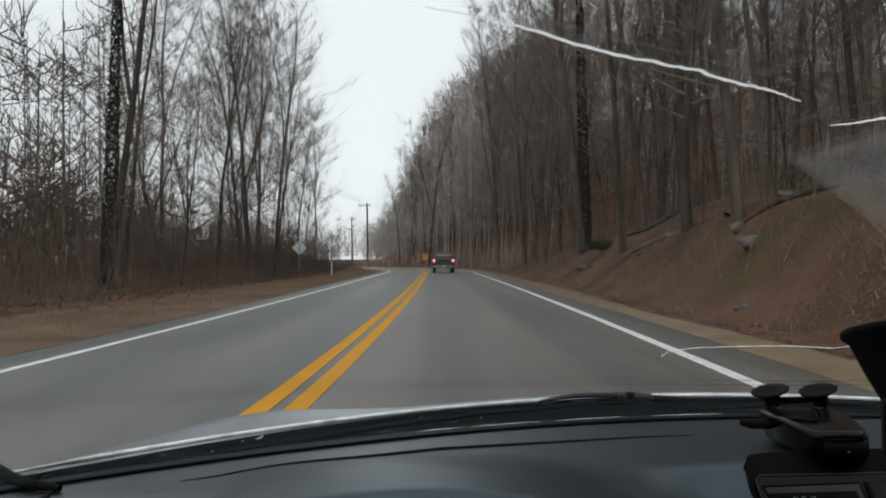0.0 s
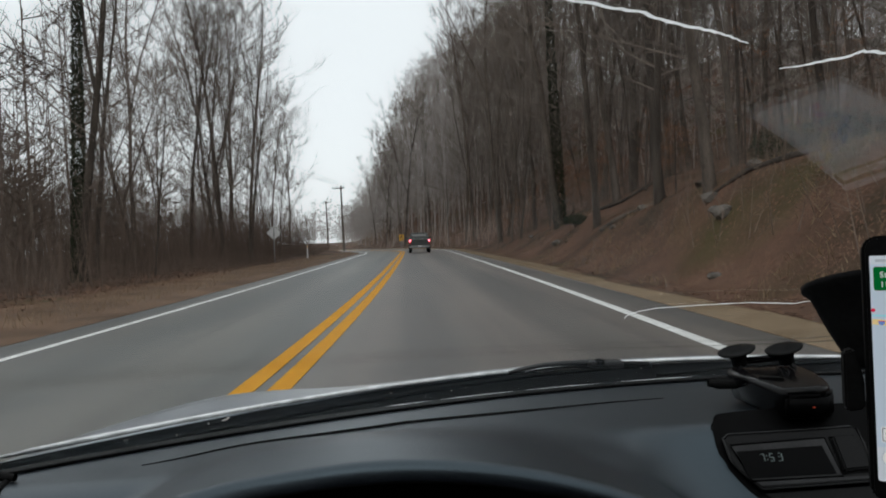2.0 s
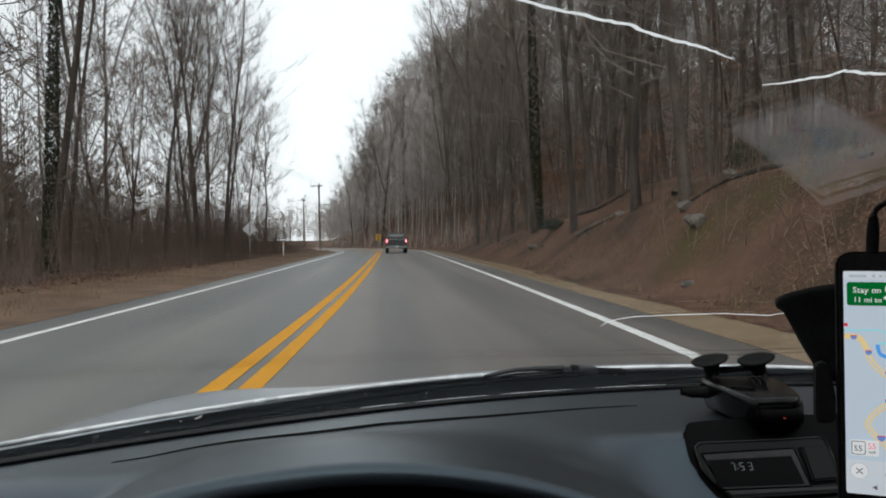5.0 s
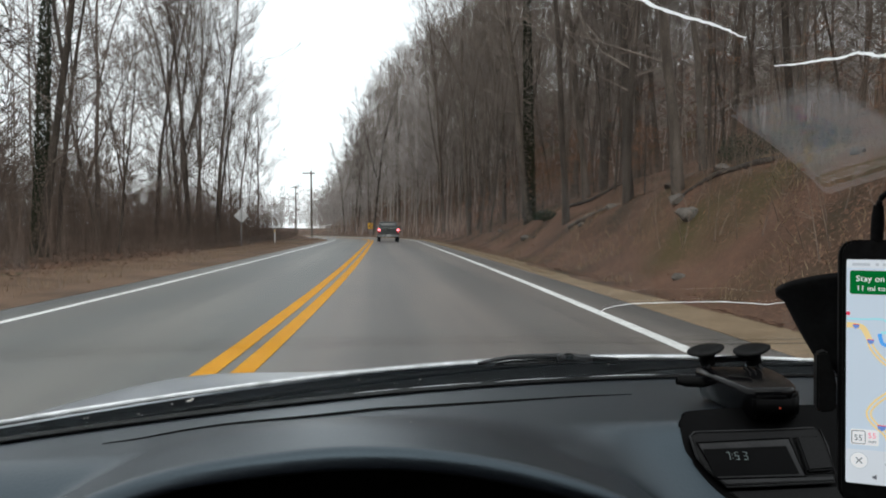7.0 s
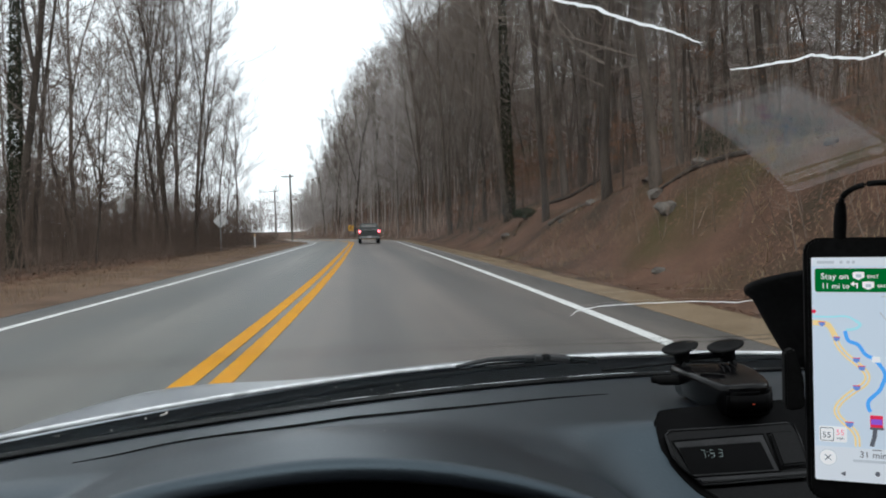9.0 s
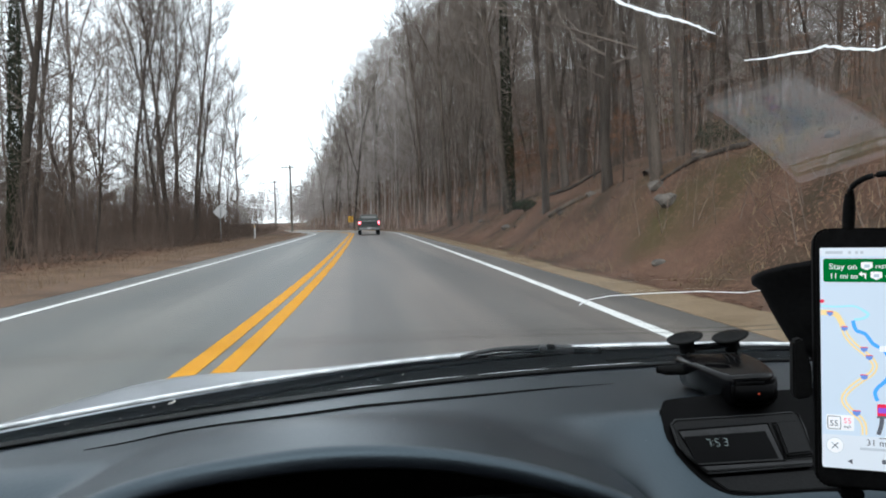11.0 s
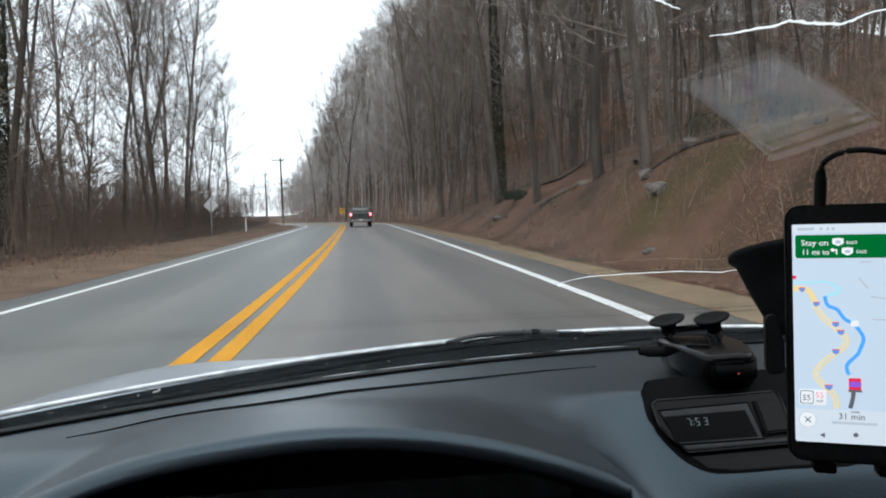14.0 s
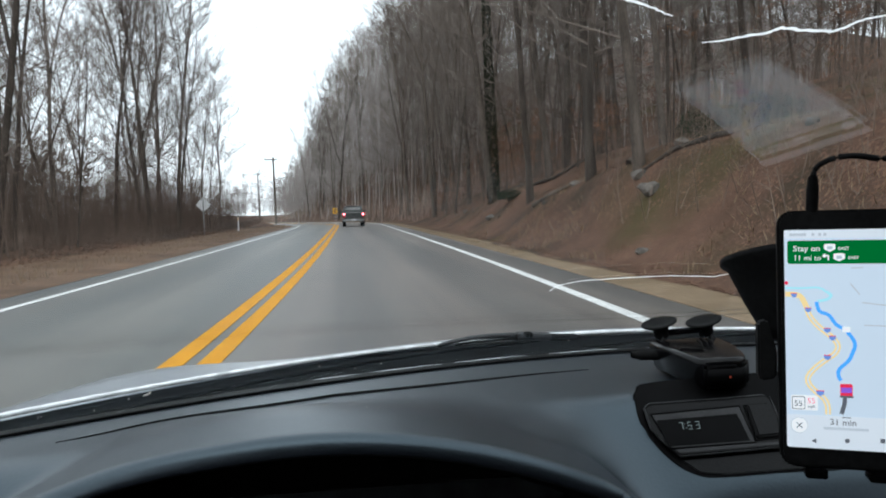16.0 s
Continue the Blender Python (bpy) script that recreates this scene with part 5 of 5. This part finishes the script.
flat("direction_banner", rounded(0.0053, 0.0178, 0.0685, 0.0313, 0.0014), 0.0010, SGREEN, screen, "green direction banner with white words")
for tx, uu, ww, sz in (("Stay on", 0.0083, 0.0240, 0.0049), ("EAST", 0.0322, 0.0234, 0.0026), ("11 mi to", 0.0085, 0.0293, 0.0043), ("EAST", 0.0372, 0.0287, 0.0025)):
    lettering("banner_words", tx, sz, on_phone(uu, ww, 0.0013), SWHITE, screen)
for uu, ww in ((0.0278, 0.0221), (0.0326, 0.0276)):
    flat("route_shield", [(uu - 0.0029, -ww + 0.0021), (uu, -ww + 0.0024), (uu + 0.0029, -ww + 0.0021), (uu + 0.0030, -ww - 0.0008), (uu, -ww - 0.0024), (uu - 0.0030, -ww - 0.0008)], 0.0013, SWHITE, screen)
    flat("shield_bar", rounded(uu - 0.0014, ww - 0.0009, uu + 0.0014, ww + 0.0009, 0.0003), 0.0016, SPALE, screen)
flat("turn_arrow", [(0.0266, -0.0292), (0.0274, -0.0292), (0.0274, -0.0262), (0.0254, -0.0262), (0.0254, -0.0252), (0.0236, -0.0267), (0.0254, -0.0281), (0.0254, -0.0271), (0.0266, -0.0271)], 0.0013, SWHITE, screen)
flat("banner_button", [(0.0620 + 0.0042 * math.cos(a * 0.5236), -0.0245 + 0.0042 * math.sin(a * 0.5236)) for a in range(12)], 0.0014, SWHITE, screen)
ORANGE = [(0.0038, 0.0489), (0.0085, 0.0492), (0.0121, 0.0504), (0.0150, 0.0560), (0.0167, 0.0615), (0.0208, 0.0670), (0.0255, 0.0711), (0.0296, 0.0752), (0.0312, 0.0791), (0.0294, 0.0830), (0.0259, 0.0857), (0.0190, 0.0916), (0.0154, 0.0966), (0.0156, 0.1005), (0.0188, 0.1046), (0.0232, 0.1086), (0.0252, 0.1127), (0.0254, 0.1178)]
stroke("map_highway", ORANGE, 0.0030, 0.0008, SORANGE, screen)
stroke("highway_middle", ORANGE[3:], 0.0009, 0.0010, SCREEN, screen)
stroke("map_river", [(0.0038, 0.0453), (0.0122, 0.0455), (0.0211, 0.0451), (0.0256, 0.0473)], 0.0011, 0.0009, STEAL, screen)
stroke("map_river", [(0.0256, 0.0473), (0.0282, 0.0496), (0.0258, 0.0519), (0.0210, 0.0529)], 0.0015, 0.0009, STEAL, screen)
stroke("map_route", [(0.0204, 0.0533), (0.0210, 0.0565), (0.0224, 0.0591), (0.0268, 0.0610), (0.0303, 0.0661), (0.0343, 0.0686), (0.0366, 0.0708), (0.0400, 0.0771), (0.0381, 0.0837), (0.0364, 0.0869), (0.0316, 0.0920), (0.0313, 0.0959), (0.0324, 0.0982)], 0.0020, 0.0010, SBLUE, screen)
stroke("map_track", [(0.0343, 0.1060), (0.0340, 0.1112), (0.0324, 0.1172)], 0.0022, 0.0010, SGREY, screen)
for uu, ww in ((0.0085, 0.0495), (0.0159, 0.0579), (0.0258, 0.0695), (0.0284, 0.0740), (0.0256, 0.0851), (0.0215, 0.1057)):
    k = 0.8 + 3.5 * (ww - 0.05)
    sh = flat("highway_shield", [(uu - 0.0021 * k, -ww + 0.0010 * k), (uu + 0.0021 * k, -ww + 0.0010 * k), (uu + 0.0018 * k, -ww - 0.0007 * k), (uu, -ww - 0.0019 * k), (uu - 0.0018 * k, -ww - 0.0007 * k)], 0.0012, SSHIELD, screen)
    flat("shield_top", [(uu - 0.0021 * k, -ww + 0.0015 * k), (uu + 0.0021 * k, -ww + 0.0015 * k), (uu + 0.0021 * k, -ww + 0.0010 * k), (uu - 0.0021 * k, -ww + 0.0010 * k)], 0.0013, SRED, sh)
flat("route_badge", rounded(0.0335, 0.0673, 0.0377, 0.0706, 0.0008), 0.0013, SWHITE, screen)
flat("place_dot", [(0.0045 + 0.0011 * math.cos(a * 0.5236), -0.0424 + 0.0011 * math.sin(a * 0.5236)) for a in range(12)], 0.0012, SRED, screen)
mk = flat("position_marker", rounded(0.0319, 0.1000, 0.0382, 0.1072, 0.0006), 0.0014, SRED, screen, "red and purple position marker")
flat("marker_band", rounded(0.0323, 0.1020, 0.0378, 0.1050, 0.0003), 0.0017, SPURPLE, mk)
flat("marker_base", rounded(0.0316, 0.1066, 0.0385, 0.1078, 0.0003), 0.0018, SGREY, mk)
for pts in ([(0.0382, 0.0426), (0.0430, 0.0490)], [(0.0441, 0.0535), (0.0560, 0.0550)], [(0.0450, 0.0664), (0.0600, 0.0668)], [(0.0389, 0.0338), (0.0450, 0.0335)]):
    stroke("map_lane", pts, 0.0007, 0.0009, SPALE, screen)
flat("limit_frame", rounded(0.0060, 0.1073, 0.0202, 0.1160, 0.0010), 0.0010, SWHITE, screen)
flat("limit_box", rounded(0.0064, 0.1080, 0.0135, 0.1155, 0.0010), 0.0012, SGREY, screen)
flat("limit_inner", rounded(0.0068, 0.1084, 0.0131, 0.1151, 0.0008), 0.0014, SWHITE, screen)
lettering("limit_words", "55", 0.0046, on_phone(0.0075, 0.1136, 0.0017), SGREY, screen)
lettering("speed_words", "55", 0.0044, on_phone(0.0145, 0.1118, 0.0017), SROSE, screen)
lettering("speed_words", "mph", 0.0022, on_phone(0.0148, 0.1143, 0.0017), SGREY, screen)
flat("bottom_panel", rounded(0.0036, 0.1186, 0.0700, 0.1374, 0.0012), 0.0010, SCREENBAR, screen)
flat("panel_handle", rounded(0.0326, 0.1189, 0.0372, 0.1194, 0.0002), 0.0013, SGREY, screen)
lettering("time_words", "31 min", 0.0050, on_phone(0.0262, 0.1236, 0.0013), SGREY, screen)
flat("detail_bar", rounded(0.0229, 0.1249, 0.0461, 0.1263, 0.0004), 0.0013, SPALE, screen)
flat("close_ring", [(0.0102 + 0.0046 * math.cos(a * 0.3927), -0.1246 + 0.0046 * math.sin(a * 0.3927)) for a in range(16)], 0.0012, SPALE, screen)
flat("close_disc", [(0.0102 + 0.0043 * math.cos(a * 0.3927), -0.1246 + 0.0043 * math.sin(a * 0.3927)) for a in range(16)], 0.0014, SWHITE, screen)
for sgn in (-1, 1):
    stroke("close_cross", [(0.0086, 0.1246 - sgn * 0.0016), (0.0118, 0.1246 + sgn * 0.0016)], 0.0005, 0.0017, SGREY, screen)
flat("back_mark", [(0.0164, -0.1332), (0.0190, -0.1318), (0.0190, -0.1346)], 0.0013, SGREY, screen)
flat("home_mark", [(0.0350 + 0.0013 * math.cos(a * 0.5236), -0.1322 + 0.0013 * math.sin(a * 0.5236)) for a in range(12)], 0.0013, SGREY, screen)
flat("recents_mark", rounded(0.0518, 0.1300, 0.0542, 0.1324, 0.0003), 0.0013, SGREY, screen)
for uu in (0.0065, 0.0183, 0.0219, 0.0246, 0.0600, 0.0640):
    flat("status_mark", rounded(uu, 0.0135, uu + (0.009 if uu < 0.01 else 0.0016), 0.0151, 0.0003), 0.0012, SPALE, screen)

cable = thing("charging_cable", "black charging cable plugged into the top of the phone", "cable")
pt = [on_phone(0.0195, -0.0195 * k / 3, -0.004 + 0.002 * k).translation for k in range(4)]
tube("plug", pt, [0.0034, 0.0035, 0.0034, 0.0026], 12, RUBBER, cable)
knots = [(0.0195, -0.018, 0.002), (0.0200, -0.0228, 0.006), (0.0240, -0.0262, 0.012), (0.031, -0.0282, 0.016), (0.040, -0.0282, 0.018), (0.050, -0.0262, 0.018),
         (0.060, -0.024, 0.022), (0.072, -0.010, 0.015), (0.083, 0.03, 0.0), (0.087, 0.10, -0.01), (0.09, 0.20, -0.02)]
cp = []
for i in range(len(knots) - 1):
    k0, k1, k2, k3 = (Vector(knots[min(max(j, 0), len(knots) - 1)]) for j in (i - 1, i, i + 1, i + 2))
    for t in (0, .25, .5, .75):
        q = 0.5 * ((2 * k1) + (k2 - k0) * t + (2 * k0 - 5 * k1 + 4 * k2 - k3) * t * t + (3 * k1 - k0 - 3 * k2 + k3) * t ** 3)
        cp.append(on_phone(*q).translation)
tube("cord", cp, [0.0017] * len(cp), 8, RUBBER, cable)

mount = thing("phone_mount", "black suction phone mount stuck to the windshield", "phone mount")
tilt = Vector((0, -0.30, -0.95)).to_track_quat("Z", "Y").to_matrix().to_4x4()
cupm = Matrix.Translation((0.3030, 0.507, glass_z(0.3030, 0.507) - 0.004)) @ tilt @ Matrix.Scale(0.945, 4)
part("suction_cup", lathe([(0.030, 0), (0.0385, 0.001), (0.0385, 0.005), (0.034, 0.009), (0.026, 0.034), (0.018, 0.055), (0.012, 0.062)], 36, cupm), RUBBER, mount, "black rubber suction cone", True)
tube("arm", [(0.3035, 0.489, 1.034), (0.304, 0.480, 1.020), (0.306, 0.462, 1.022), (0.302, 0.440, 1.038)], [0.011, 0.012, 0.011, 0.009], 10, GADGET, mount)
part("back_panel", prism(rounded(0.004, 0.005, 0.0695, 0.1440, 0.006), 0.0006, 0, PH @ Matrix.Translation((0, 0, -0.0097))), PHONEBACK, case, "pale blue phone back")
part("cradle_back", prism(rounded(0.016, 0.065, 0.0575, 0.118, 0.006), 0.008, 0.0015, PH @ Matrix.Translation((0, 0, -0.0185))), GADGET, mount)
part("side_clamp", prism([(-0.0115, -0.066), (-0.006, -0.064), (-0.0012, -0.082), (-0.0012, -0.098), (-0.010, -0.100), (-0.0115, -0.098)], 0.018, 0.0012, PH @ Matrix.Translation((0, 0, -0.016))), RUBBER, mount, "spring side clamp")
part("side_clamp", prism([(0.0745, -0.066), (0.080, -0.066), (0.080, -0.098), (0.0745, -0.098)], 0.018, 0.0012, PH @ Matrix.Translation((0, 0, -0.016))), RUBBER, mount)
for uu in (0.019, 0.052):
    part("foot", prism(rounded(uu - 0.006, 0.1492, uu + 0.006, 0.1550, 0.002), 0.014, 0.001, PH @ Matrix.Translation((0, 0, -0.012))), GADGET, mount)
